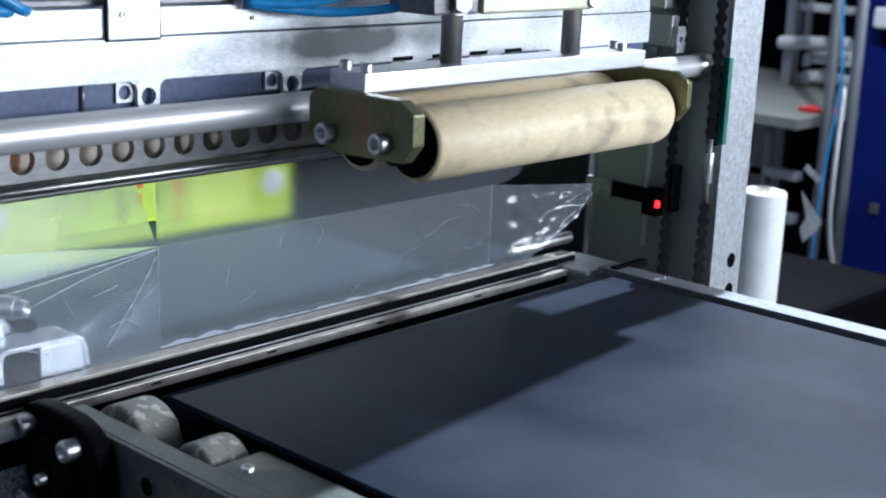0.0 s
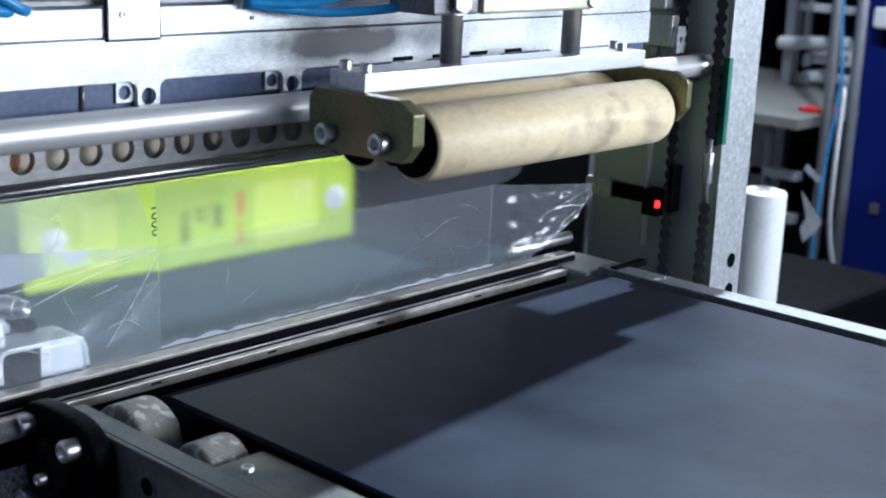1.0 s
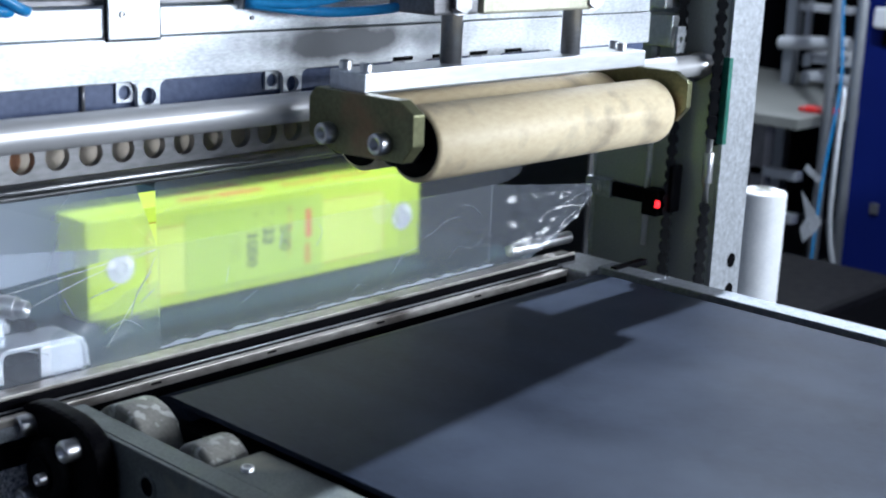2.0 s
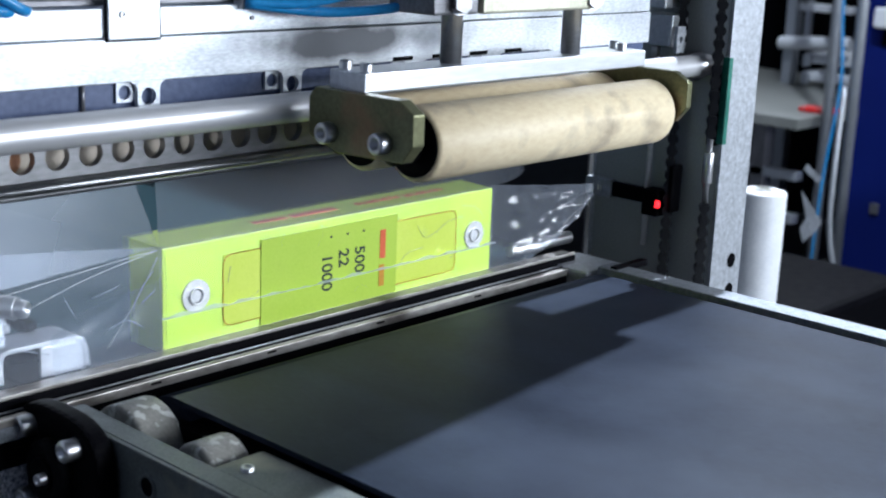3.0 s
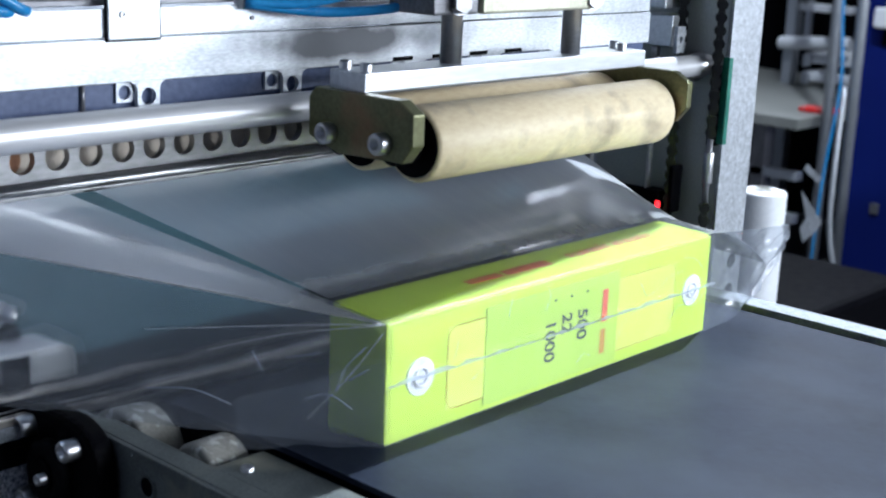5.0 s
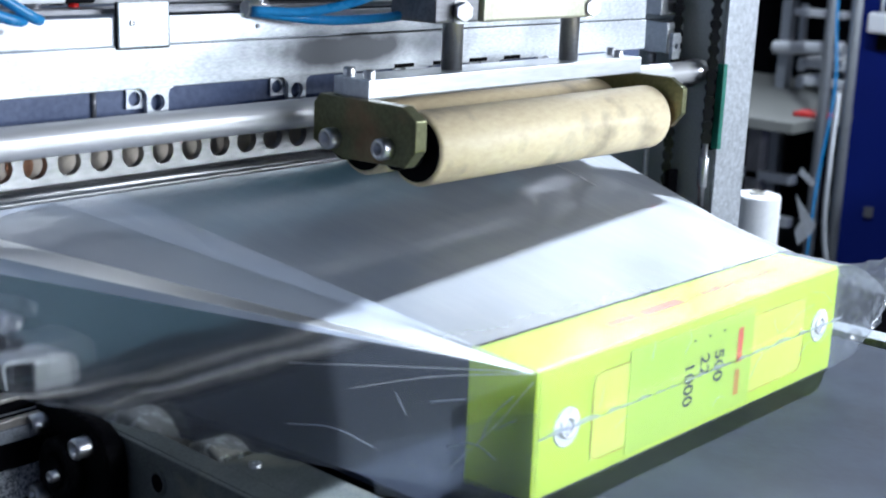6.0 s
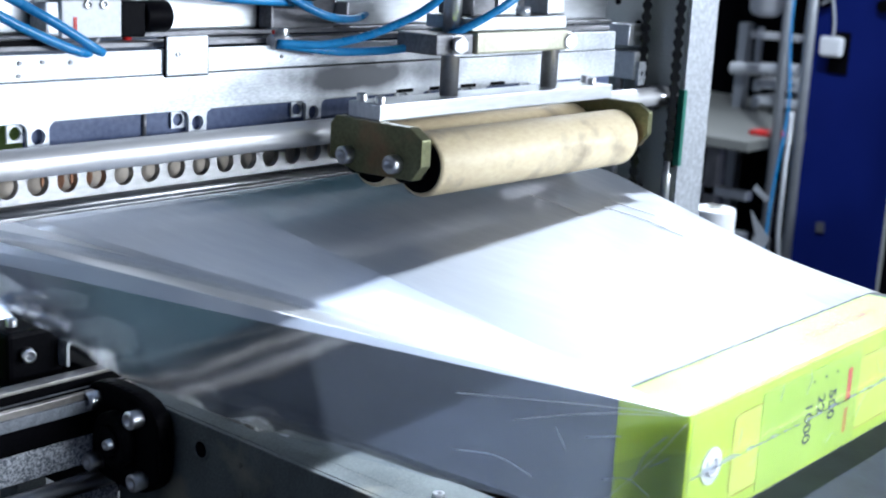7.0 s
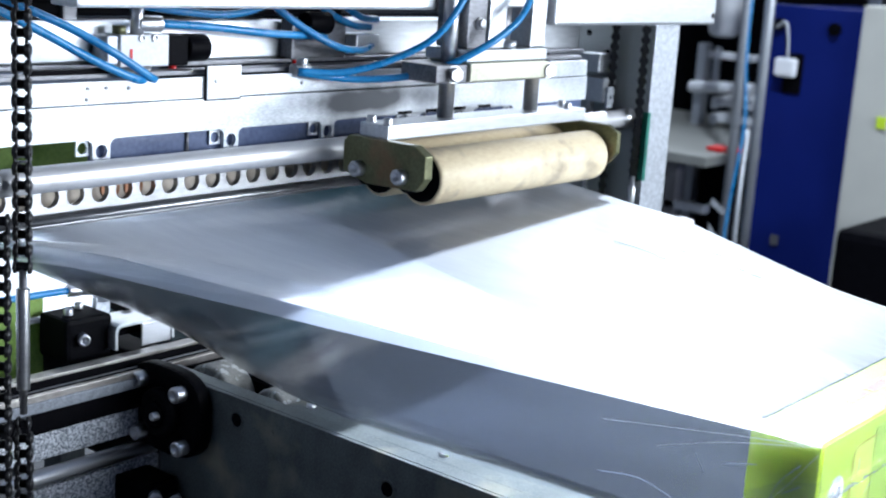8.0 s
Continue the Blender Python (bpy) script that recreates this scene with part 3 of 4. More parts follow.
beam = thing("jaw_beam", (0.1, 0.04, 0.20), "bright worn aluminium beam with hanging tabs", "beam")
part("lower_face", block(-0.55, 0.55, 0.0285, 0.0345, 0.2045, 0.233, 0.0008), ALU_DULL, beam, "bright aluminium face with a dark reflection painted in")
part("upper_face", block(-0.55, 0.55, 0.0300, 0.0345, 0.2338, 0.2525, 0.0008), ALU_DULL, beam)
part("top_edge", block(-0.55, 0.55, 0.039, 0.06, 0.2535, 0.2575, 0.0008), DARK_STEEL, beam)
for x in (-0.312, -0.170, -0.028, 0.097, 0.226, 0.318, 0.41):
    for side in (-1, 1):
        part("fillet", outline([(x + side * 0.0087, 0.2046), (x + side * 0.0137, 0.2046), (x + side * 0.0102, 0.2028), (x + side * 0.0087, 0.1990)], "y", 0.0287, 0.0316, 0), ALU_DULL, beam)
    tab = part("tab", drilled(x - 0.0088, x + 0.0088, 0.1880, 0.2055, 0.0285, 0.0318, [(x, 0.1945, 0.0058)]), ALU_DULL, beam)
    part("inner_tab", drilled(x - 0.0225, x - 0.0100, 0.1910, 0.2055, 0.0325, 0.0345, [(x - 0.0162, 0.1975, 0.0048)]), GALV, beam)
for x in (-0.075, 0.25):
    part("stay", rod((x, 0.034, 0.186), (x, 0.034, 0.2055), 0.0018, segs=10), DARK_STEEL, beam)
# Sheet added across the gap: hides the film behind, gives its blue.
part("gap_backdrop", block(-0.178, 0.55, 0.0349, 0.0360, 0.172, 0.206, 0), NAVY_GREY, beam, "dark blue sheet added for the view through the gap")
part("cover_gap", block(-0.0606, -0.0184, 0.0275, 0.0291, 0.2314, 0.2626, 0), BLACK, beam)
cover = part("cover_plate", block(-0.0595, -0.0195, 0.0262, 0.0292, 0.2325, 0.2625, 0.001), ALU_DULL, beam, "bright square cover plate")
part("screw", socket_screw((-0.049, 0.0262, 0.249), (0, -1, 0), 0.0022, 0.0012), STEEL, cover)
for x, z in ((-0.183, 0.247), (-0.165, 0.247), (-0.184, 0.238), (-0.142, 0.246), (0.06, 0.243), (0.135, 0.246)):
    part("rivet", rod((x, 0.0302, z), (x, 0.0288, z), 0.0016, segs=10), DARK_STEEL, beam)
# Black blocks stand in for shaded notches at the beam's foot.
for k, x in enumerate((0.20, 0.245, 0.29, 0.335)):
    part("slot", block(x, x + 0.022, 0.0278, 0.0290, 0.2050, 0.2082, 0.0003), BLACK, beam)

upper = thing("upper_cross_beam", (0.1, 0.09, 0.25), "white painted aluminium cross beam behind hoses", "beam")
part("face", block(-0.55, 0.60, 0.078, 0.12, 0.262, 0.298, 0.002), ALU, upper)
part("channel", block(-0.55, 0.60, 0.070, 0.10, 0.2575, 0.2615, 0.001), DARK_STEEL, upper)
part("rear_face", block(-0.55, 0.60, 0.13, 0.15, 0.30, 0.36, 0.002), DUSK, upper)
top = thing("top_cross_beam", (0.1, 0.0, 0.31), "white aluminium box beam on top of the frame", "beam")
part("near_half", block(-0.24, 0.175, -0.035, 0.0, 0.317, 0.40, 0.003), ALU, top)
far_half = part("far_half", block(0.345, 0.695, -0.060, -0.015, 0.303, 0.375, 0.003), ALU, top)
# A black disc gives each hole its dark inside.
for z in (0.314, 0.352):
    part("hole", rod((0.688, -0.0606, z), (0.688, -0.058, z), 0.0035, segs=14), BLACK, far_half)

# Out-of-view panel, shaped to cast the dark area on the belt.
hood = thing("belt_shade_panel", (0.15, 0.2, 0.44), "unseen dark panel added to shade the belt", "hood")
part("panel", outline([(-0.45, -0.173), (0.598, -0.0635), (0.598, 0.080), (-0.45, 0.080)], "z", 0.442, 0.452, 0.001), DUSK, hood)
for x in (-0.44, 0.59):
    part("hanger", block(x, x + 0.012, 0.06, 0.078, 0.30, 0.4415, 0.001), DARK_STEEL, hood)

# Added blocker: keeps the high window's light off the shaded belt.
single("window_blocker", block(0.629, 0.633, 0.150, 0.95, -0.85, 0.441, 0.001), DUSK, "dark panel added behind the column to block window light", "guard panel")

# ---- roller carriage ----
carriage = thing("roller_carriage", (0.23, -0.07, 0.14), "twin beige press rollers in yellow-zinc end plates under an aluminium bar", "roller unit")
plate_pts = [(-0.016, 0.193), (-0.022, 0.2), (-0.104, 0.2), (-0.118, 0.192), (-0.118, 0.171), (-0.108, 0.1585), (-0.046, 0.1565), (-0.016, 0.1655)]
near = part("end_plate", outline(plate_pts, "x", 0.074, 0.085, 0.0012), OLIVE, carriage, "iridescent yellow-zinc end plate")
far = part("end_plate", outline(plate_pts, "x", 0.396, 0.403, 0.0012), OLIVE, carriage)
for y in (-0.091, -0.038):
    part("screw", socket_screw((0.074, y, 0.1700), (-1, 0, 0), 0.0075, 0.009), STEEL, near, "bright steel socket screw")
    roller = part("roller", tube((0.108, y + 0.006, 0.1650), (0.392, y + 0.006, 0.1650), 0.0268, 0.0232, 48), ROLL, carriage, "beige press roller with dark stains")
    part("end_cap", rod((0.107, y + 0.006, 0.1650), (0.116, y + 0.006, 0.1650), 0.0230, segs=32), BLACK, roller)
    part("bearing", tube((0.0855, y + 0.006, 0.1650), (0.1068, y + 0.006, 0.1650), 0.013, 0.006), BLACK, roller)
bar = part("bar", block(0.080, 0.408, -0.066, -0.030, 0.1992, 0.2130, 0.0012), ALU, carriage, "machined aluminium bar")
for x, y in ((0.088, -0.058), (0.0885, -0.037), (0.386, -0.056), (0.398, -0.040)):
    part("screw", socket_screw((x, y, 0.213), (0, 0, 1), 0.0045, 0.006), STEEL, bar)
for x in (0.1835, 0.3265):
    part("guide_rod", rod((x, -0.048, 0.213), (x, -0.048, 0.40), 0.0080, segs=24), STEEL, carriage, "polished steel guide rod")
lift = thing("lift_cylinder", (0.24, -0.05, 0.25), "pneumatic lift cylinder block with zinc clamp plates", "cylinder")
clamp = part("clamp_plate", block(0.145, 0.192, -0.066, -0.020, 0.2495, 0.267, 0.002), DARK_STEEL, lift)
part("block", block(0.193, 0.323, -0.070, -0.015, 0.2495, 0.268, 0.002), ZINC, lift, "pale yellow-zinc clamp block")
part("slot", block(0.188, 0.1925, -0.060, -0.02, 0.250, 0.266, 0), OLIVE, lift)
part("top_plate", block(0.19, 0.325, -0.066, -0.012, 0.2685, 0.2805, 0.0015), ALU, lift)
part("near_column", block(0.196, 0.226, -0.06, -0.02, 0.281, 0.40, 0.002), DARK_STEEL, lift)
part("column", block(0.228, 0.256, -0.062, -0.02, 0.281, 0.40, 0.002), ALU, lift)
part("far_column", block(0.300, 0.326, -0.062, -0.02, 0.281, 0.40, 0.002), ALU, lift)
part("bridge", block(0.256, 0.300, -0.060, -0.02, 0.322, 0.40, 0.002), ALU, lift)
part("piston", rod((0.270, -0.045, 0.281), (0.270, -0.045, 0.325), 0.010, segs=24), DARK_STEEL, lift)
part("nut", rod((0.262, -0.062, 0.281), (0.262, -0.062, 0.289), 0.008, segs=6), ALU, lift)
for x, z in ((0.170, 0.258), (0.326, 0.2575)):
    part("bolt", hex_bolt((x, -0.0665, z), (-0.45, -1, 0), 0.0072, 0.009), STEEL, lift, "bright hexagon bolt")
part("bolt", hex_bolt((0.213, -0.0605, 0.306), (0, -1, 0), 0.005, 0.006), STEEL, lift)
part("orange_ring", rod((0.326, -0.055, 0.2695), (0.326, -0.055, 0.2735), 0.004, segs=12), BROWN, lift)

# ---- frame columns ----


def link_mesh(name, wide):
    """One chain link along z: two waisted side plates and their rollers."""
    p = 0.0127 / 2
    bits = []
    for x in (-wide, wide - 0.0016):
        bits.append(block(x, x + 0.0016, -0.0032, 0.0032, -p, p, 0))
        for z in (-p, p):
            bits.append(rod((x - 0.0002, 0, z), (x + 0.0018, 0, z), 0.0056, segs=12))
    for z in (-p, p):
        bits.append(rod((-wide - 0.001, 0, z), (wide + 0.001, 0, z), 0.0036, segs=10))
    return mesh_of(name, join(*bits), CHAIN)


OUTER, INNER = link_mesh("outer_link", 0.0062), link_mesh("inner_link", 0.0047)


def chain(x, y, z0, z1, label, turn=0.0, rod_span=None):
    root = thing("drive_chain", (x, y, z0), label, "chain", "lift chains")
    n = int((z1 - z0) / 0.0127)
    for k in range(n):
        z = 0.0127 * (k + 0.5)
        if rod_span and rod_span[0] - 0.004 < z0 + z < rod_span[1] + 0.004:
            continue
        ob = new("chain_link", OUTER if k % 2 else INNER)
        ob.parent = root
        ob.matrix_basis = pose(0, 0, z, 0, 0, turn)
    if rod_span:
        part("tension_rod", join(rod((x, y, rod_span[0]), (x, y, rod_span[1]), 0.003, segs=14), rod((x, y, rod_span[0] + 0.02), (x, y, rod_span[1] - 0.018), 0.0052, segs=14, w=0.001)), STEEL, root, "dull steel tension rod")
    return root


column = thing("frame_column", (0.66, 0.05, -0.85), "galvanised sheet steel frame column with drilled front edge", "column")
web = part("web", block(0.608, 0.612, -0.0248, 0.125, -0.85, 0.303, 0.0008), WEBM, column, "grey galvanised side sheet")
flange = part("front_flange", block(0.608, 0.6655, -0.0290, -0.0250, -0.85, 0.303, 0.001), GALV, column, "speckled bright front edge")
part("rear_flange", block(0.608, 0.66, 0.1255, 0.130, -0.85, 0.303, 0.001), GALV, column)
# Black discs put the dark of open holes onto flange and web.
for z in (-0.021, -0.0535, -0.2):
    part("round_hole_disc", rod((0.6462, -0.0294, z), (0.6462, -0.0270, z), 0.0078, segs=20), BLACK, flange)
for y, z in ((0.04, 0.262), (0.07, 0.285), (0.055, 0.24)):
    part("small_hole_disc", rod((0.6072, y, z), (0.6085, y, z), 0.004, segs=14), BLACK, web)
part("green_guide", block(0.6005, 0.6074, -0.0335, -0.0255, 0.107, 0.194, 0.001), GREEN, column, "green plastic guide strip")
part("guide_back", block(0.5985, 0.6074, -0.0254, -0.0150, 0.105, 0.185, 0.001), BLACK, column)
part("rail_seat", tube((0.585, 0.010, 0.1805), (0.607, 0.010, 0.1805), 0.0145, 0.011), DARK_STEEL, column)
chain(0.596, 0.0225, -0.30, 0.30, "oily black roller chain hanging in the frame", 35)
chain(0.590, -0.0255, -0.30, 0.30, "oily black roller chain with a tension rod", 35, (0.048, 0.118))
carr = thing("slide_block", (0.59, 0.035, 0.20), "small aluminium slide block on the column", "slide")
part("block", block(0.578, 0.606, 0.022, 0.056, 0.200, 0.232, 0.0015), ALU, carr)
part("clip", drilled(0.570, 0.584, 0.196, 0.222, 0.010, 0.014, [(0.577, 0.209, 0.003)]), GALV, carr)
part("upper_block", block(0.575, 0.606, 0.030, 0.060, 0.238, 0.262, 0.0015), ALU, carr)
part("pin", rod((0.592, 0.05, 0.188), (0.592, 0.05, 0.20), 0.004, segs=12), STEEL, carr)
single("thin_guide_rod", rod((0.598, 0.0500, -0.012), (0.598, 0.0510, 0.20), 0.0032, segs=14), RAILM, "thin bright steel guide rod", "rod")
sensor = thing("light_sensor", (0.595, 0.05, 0.03), "black light sensor with red glow on a steel bracket", "sensor")
part("bracket", block(0.598, 0.606, 0.098, 0.131, 0.030, 0.050, 0.001), GALV, sensor)
part("arm", block(0.600, 0.606, 0.044, 0.097, 0.032, 0.048, 0.001), BLACK, sensor)
head = part("head", block(0.582, 0.602, 0.026, 0.046, 0.024, 0.052, 0.002), BLACK, sensor)
part("lens", rod((0.584, 0.0255, 0.038), (0.581, 0.0275, 0.038), 0.0040, segs=16), LED, head, "glowing red lens")
part("bolt", hex_bolt((0.5985, 0.117, 0.040), (-1, 0, 0), 0.006, 0.005), STEEL, sensor)
single("dark_cable_cover", block(0.586, 0.604, 0.012, 0.018, 0.03, 0.08, 0.003), BLACK, "black plastic cable cover beside the chain", "cover")

COLUMN_SHIFT = Vector((0.022, 0.0135, -0.004))
for ob in list(scene.objects):
    if ob.parent is None and ob.name in ORIGIN and 0.56 < ob.location.x < 0.70 and -0.1 < ob.location.y < 0.2:
        ob.location += COLUMN_SHIFT

near_col = thing("frame_column", (-0.33, 0.1, -0.85), "galvanised sheet steel frame column on the operator side", "column")
part("web", block(-0.352, -0.348, 0.02, 0.25, -0.85, 0.40, 0.0008), GALV, near_col)
part("front_flange", block(-0.41, -0.352, 0.02, 0.026, -0.85, 0.40, 0.0008), GALV, near_col)
chain(-0.291, -0.012, -0.30, 0.16, "oily black roller chain hanging beside the jaw", -45)
chain(-0.272, -0.012, -0.30, 0.36, "oily black roller chain with a tension rod", -45, (0.0, 0.12))

# ---- pneumatics ----
valve = thing("valve_block", (-0.10, 0.06, 0.26), "white pneumatic valve with black solenoid and red button", "valve")
part("body", block(-0.134, -0.082, 0.052, 0.076, 0.2605, 0.288, 0.0015), WHITE, valve)
part("end_cover", block(-0.146, -0.1345, 0.054, 0.076, 0.262, 0.287, 0.002), GALV, valve)
part("solenoid", block(-0.0815, -0.059, 0.053, 0.076, 0.260, 0.287, 0.002), RUBBER, valve)
part("connector", rod((-0.059, 0.062, 0.275), (-0.034, 0.062, 0.275), 0.0125, segs=20, w=0.002), BLACK, valve)
part("red_button", rod((-0.073, 0.058, 0.253), (-0.073, 0.058, 0.2605), 0.0036, segs=12), RED, valve)
part("red_mark", block(-0.1245, -0.1215, 0.0514, 0.0522, 0.266, 0.276, 0.0002), RED, valve)
for x in (-0.112, -0.098):
    part("screw", socket_screw((x, 0.052, 0.285), (0, -1, 0), 0.0035, 0.002), STEEL, valve)
part("tee", join(rod((-0.111, 0.060, 0.288), (-0.111, 0.060, 0.318), 0.006, segs=16), rod((-0.111, 0.060, 0.297), (-0.088, 0.056, 0.297), 0.0072, segs=16, w=0.001)), STEEL, valve, "nickel hose tee")
part("brass_plug", rod((-0.128, 0.062, 0.288), (-0.128, 0.062, 0.295), 0.006, segs=8), OLIVE, valve)
part("port", rod((-0.104, 0.056, 0.250), (-0.104, 0.056, 0.261), 0.0048, segs=14), STEEL, valve)
valve2 = thing("valve_block", (0.12, 0.06, 0.26), "black pneumatic valve with steel fittings", "valve")
part("body", block(0.075, 0.150, 0.060, 0.077, 0.262, 0.300, 0.002), DARK_STEEL, valve2)
part("coil", rod((0.085, 0.055, 0.297), (0.118, 0.055, 0.297), 0.011, segs=20, w=0.002), BLACK, valve2)
part("port_block", block(0.150, 0.185, 0.045, 0.074, 0.266, 0.286, 0.002), ALU, valve2)
part("red_tip", rod((0.074, 0.054, 0.252), (0.074, 0.054, 0.262), 0.003, segs=10), RED, valve2)
part("fitting", rod((0.048, 0.030, 0.2555), (0.068, 0.030, 0.2555), 0.006, segs=16, w=0.001), STEEL, valve2)
part("nut", hex_bolt((0.062, 0.032, 0.258), (0, 0, 1), 0.006, 0.008), STEEL, valve2)
manifold = thing("dark_manifold", (-0.1, 0.10, 0.30), "dark manifold rail with cables above the beam", "manifold")
part("rail", block(-0.40, 0.18, 0.095, 0.125, 0.300, 0.318, 0.003), BLACK, manifold)
part("upright", block(-0.165, -0.15, 0.09, 0.10, 0.29, 0.36, 0.002), DARK_STEEL, manifold)
for x in (-0.03, 0.0, 0.03, 0.055):
    part("plug", rod((x, 0.09, 0.306), (x + 0.01, 0.085, 0.325), 0.006, segs=12, w=0.001), RUBBER, manifold)
part("lower_strip", block(-0.23, -0.14, 0.040, 0.050, 0.2545, 0.2615, 0.001), BLACK, manifold)
HOSES = [
    [(-0.30, 0.06, 0.33), (-0.225, 0.045, 0.296), (-0.175, 0.035, 0.270), (-0.135, 0.03, 0.2535), (-0.112, 0.04, 0.2515)],
    [(-0.29, 0.07, 0.335), (-0.20, 0.05, 0.300), (-0.155, 0.035, 0.276), (-0.118, 0.03, 0.2535), (-0.104, 0.05, 0.2525)],
    [(-0.088, 0.056, 0.297), (-0.04, 0.05, 0.2945), (0.03, 0.045, 0.2885), (0.08, 0.046, 0.286), (0.110, 0.05, 0.283)],
    [(-0.14, 0.085, 0.318), (-0.06, 0.06, 0.307), (0.0, 0.055, 0.306), (0.05, 0.06, 0.320), (0.09, 0.07, 0.345)],
    [(0.030, 0.06, 0.325), (0.065, 0.045, 0.298), (0.105, 0.03, 0.277), (0.145, 0.035, 0.272), (0.180, 0.05, 0.275)],
    [(0.050, 0.025, 0.2545), (0.090, 0.005, 0.2545), (0.130, -0.02, 0.268), (0.165, -0.05, 0.296), (0.20, -0.06, 0.345)],
    [(0.050, 0.025, 0.2535), (0.11, 0.0, 0.248), (0.16, -0.04, 0.257), (0.20, -0.075, 0.283), (0.245, -0.085, 0.312), (0.29, -0.07, 0.345)],
    [(0.085, 0.07, 0.345), (0.115, 0.06, 0.312), (0.150, 0.055, 0.296), (0.185, 0.06, 0.292)],
    [(0.115, 0.07, 0.345), (0.14, 0.06, 0.318), (0.165, 0.055, 0.303), (0.195, 0.06, 0.30)],
]
for path in HOSES:
    single("air_hose", sweep(path, 0.0036), HOSE, "shiny blue pneumatic hose", "hose", "blue air hoses")
for path in ([(-0.30, 0.10, 0.325), (-0.2, 0.085, 0.318), (-0.1, 0.09, 0.322), (0.0, 0.085, 0.315), (0.1, 0.09, 0.32)], [(-0.05, 0.09, 0.33), (0.01, 0.08, 0.318), (0.07, 0.085, 0.33)]):
    single("black_cable", sweep(path, 0.003), RUBBER, "black electric cable above the beam", "cable", "black cables")

# ---- distance ----
table = thing("side_table", (3.6, 1.5, -0.85), "grey-topped work table with steel rails", "table")
part("tabletop", block(3.2, 4.4, 1.26, 2.6, -0.30, -0.265, 0.004), WOODTOP, table)
for z in (-0.48, -0.62):
    part("rail", block(3.3, 3.34, 1.30, 2.6, z, z + 0.03, 0.003), GALV, table)
for y in (1.42, 2.5):
    part("leg", block(3.3, 3.35, y, y + 0.05, -0.85, -0.30, 0.003), DARK_STEEL, table)
single("red_tool", block(3.36, 3.44, 1.245, 1.35, -0.265, -0.250, 0.005), RED, "red hand tool lying on the table", "tool")
rack = thing("shelf_rack", (4.2, 1.5, -0.85), "pale metal rack with stacked rolls and trays", "rack")
for z in (-0.31, -0.245, -0.18):
    part("tray", block(4.0, 4.4, 1.50, 1.69, z, z + 0.035, 0.008), WHITE, rack)
    part("tray_clip", block(3.985, 4.0, 1.655, 1.685, z - 0.012, z + 0.030, 0.003), GALV, rack)
part("top_bar", rod((3.98, 1.50, -0.095), (3.98, 1.78, -0.115), 0.024, segs=20, w=0.004), WHITE, rack, "pale round roller bar")
part("post", block(4.0, 4.05, 1.735, 1.775, -0.85, 0.06, 0.003), GALV, rack)
part("post", block(4.0, 4.03, 1.68, 1.70, -0.11, 0.05, 0.003), GALV, rack)
part("cross_bar", block(3.95, 4.0, 1.50, 1.70, 0.010, 0.035, 0.003), WHITE, rack)
# Black sheet added to keep the background behind the rack dark.
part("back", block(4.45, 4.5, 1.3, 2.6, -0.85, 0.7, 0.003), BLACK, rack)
single("wrapped_package", rod((4.1, 1.72, 0.085), (4.1, 1.72, 0.40), 0.06, 0.09, 24, 0.03), WHITE, "clear plastic-wrapped package hanging from the rack", "package")
single("grey_wall_panel", block(4.6, 4.64, 1.3, 3.4, 0.0, 1.2, 0.004), PLASTER, "ribbed blue-grey wall panel", "panel")
for y in (1.215, 1.135):
    single("upright_pipe", rod((3.3, y, -0.85), (3.3, y + 0.012, 1.4), 0.017, segs=20), GALV, "grey steel upright pipe", "pipe", "upright pipes")
single("blue_cable", sweep([(3.26, 1.19, 0.6), (3.26, 1.185, 0.1), (3.26, 1.165, -0.15), (3.26, 1.19, -0.45), (3.26, 1.20, -0.8)], 0.0045), HOSE, "blue cable along the pipe", "cable")
single("grey_cable", sweep([(3.2, 1.12, -0.15), (3.15, 1.10, -0.35), (3.15, 1.09, -0.6), (3.2, 1.04, -0.85)], 0.008), GALV, "grey cable hanging by the cabinet", "cable")
cab = thing("control_cabinet", (3.9, 1.0, -0.85), "navy blue steel control cabinet with pale side", "cabinet")
part("front", block(3.6, 3.64, 0.94, 1.29, -0.85, 0.25, 0.006), NAVY, cab, "navy blue painted panel")
part("body", block(3.64, 4.3, 0.95, 1.285, -0.84, 0.245, 0.004), NAVY, cab)
part("edge", block(3.585, 3.60, 0.928, 0.939, -0.85, 0.25, 0.003), HOSE, cab, "bright blue corner edge")
for y in (1.24, 1.035):
    part("knob", rod((3.6, y, 0.18), (3.585, y, 0.18), 0.022, segs=20), BLACK, cab)
sock = part("outlet_plate", block(3.592, 3.60, 1.135, 1.205, -0.055, 0.085, 0.004), BLACK, cab)
part("plug", block(3.56, 3.592, 1.150, 1.230, 0.002, 0.068, 0.012), WHITE, sock, "white mains plug")
part("lead", sweep([(3.57, 1.185, 0.066), (3.57, 1.19, 0.13), (3.58, 1.21, 0.19), (3.58, 1.245, 0.17)], 0.005), GALV, sock)
part("corner_plate", block(3.592, 3.60, 1.15, 1.18, -0.60, -0.565, 0.002), DARK_STEEL, cab)
side = thing("pale_cabinet", (3.7, 0.6, -0.85), "pale grey cabinet with small yellow sign", "cabinet")
part("front", block(3.56, 4.3, 0.30, 0.93, -0.85, 0.27, 0.008), CREAM, side)
part("warning_sign", block(3.552, 3.56, 0.80, 0.832, -0.13, -0.09, 0.001), CARD, side)
single("black_bin", block(3.1, 3.5, 0.35, 0.74, -0.85, -0.40, 0.03), BLACK, "black plastic bin beside the cabinet", "bin")
froll = thing("film_roll", (1.2, 0.249, -0.85), "white roll of film standing beyond the column", "film roll")
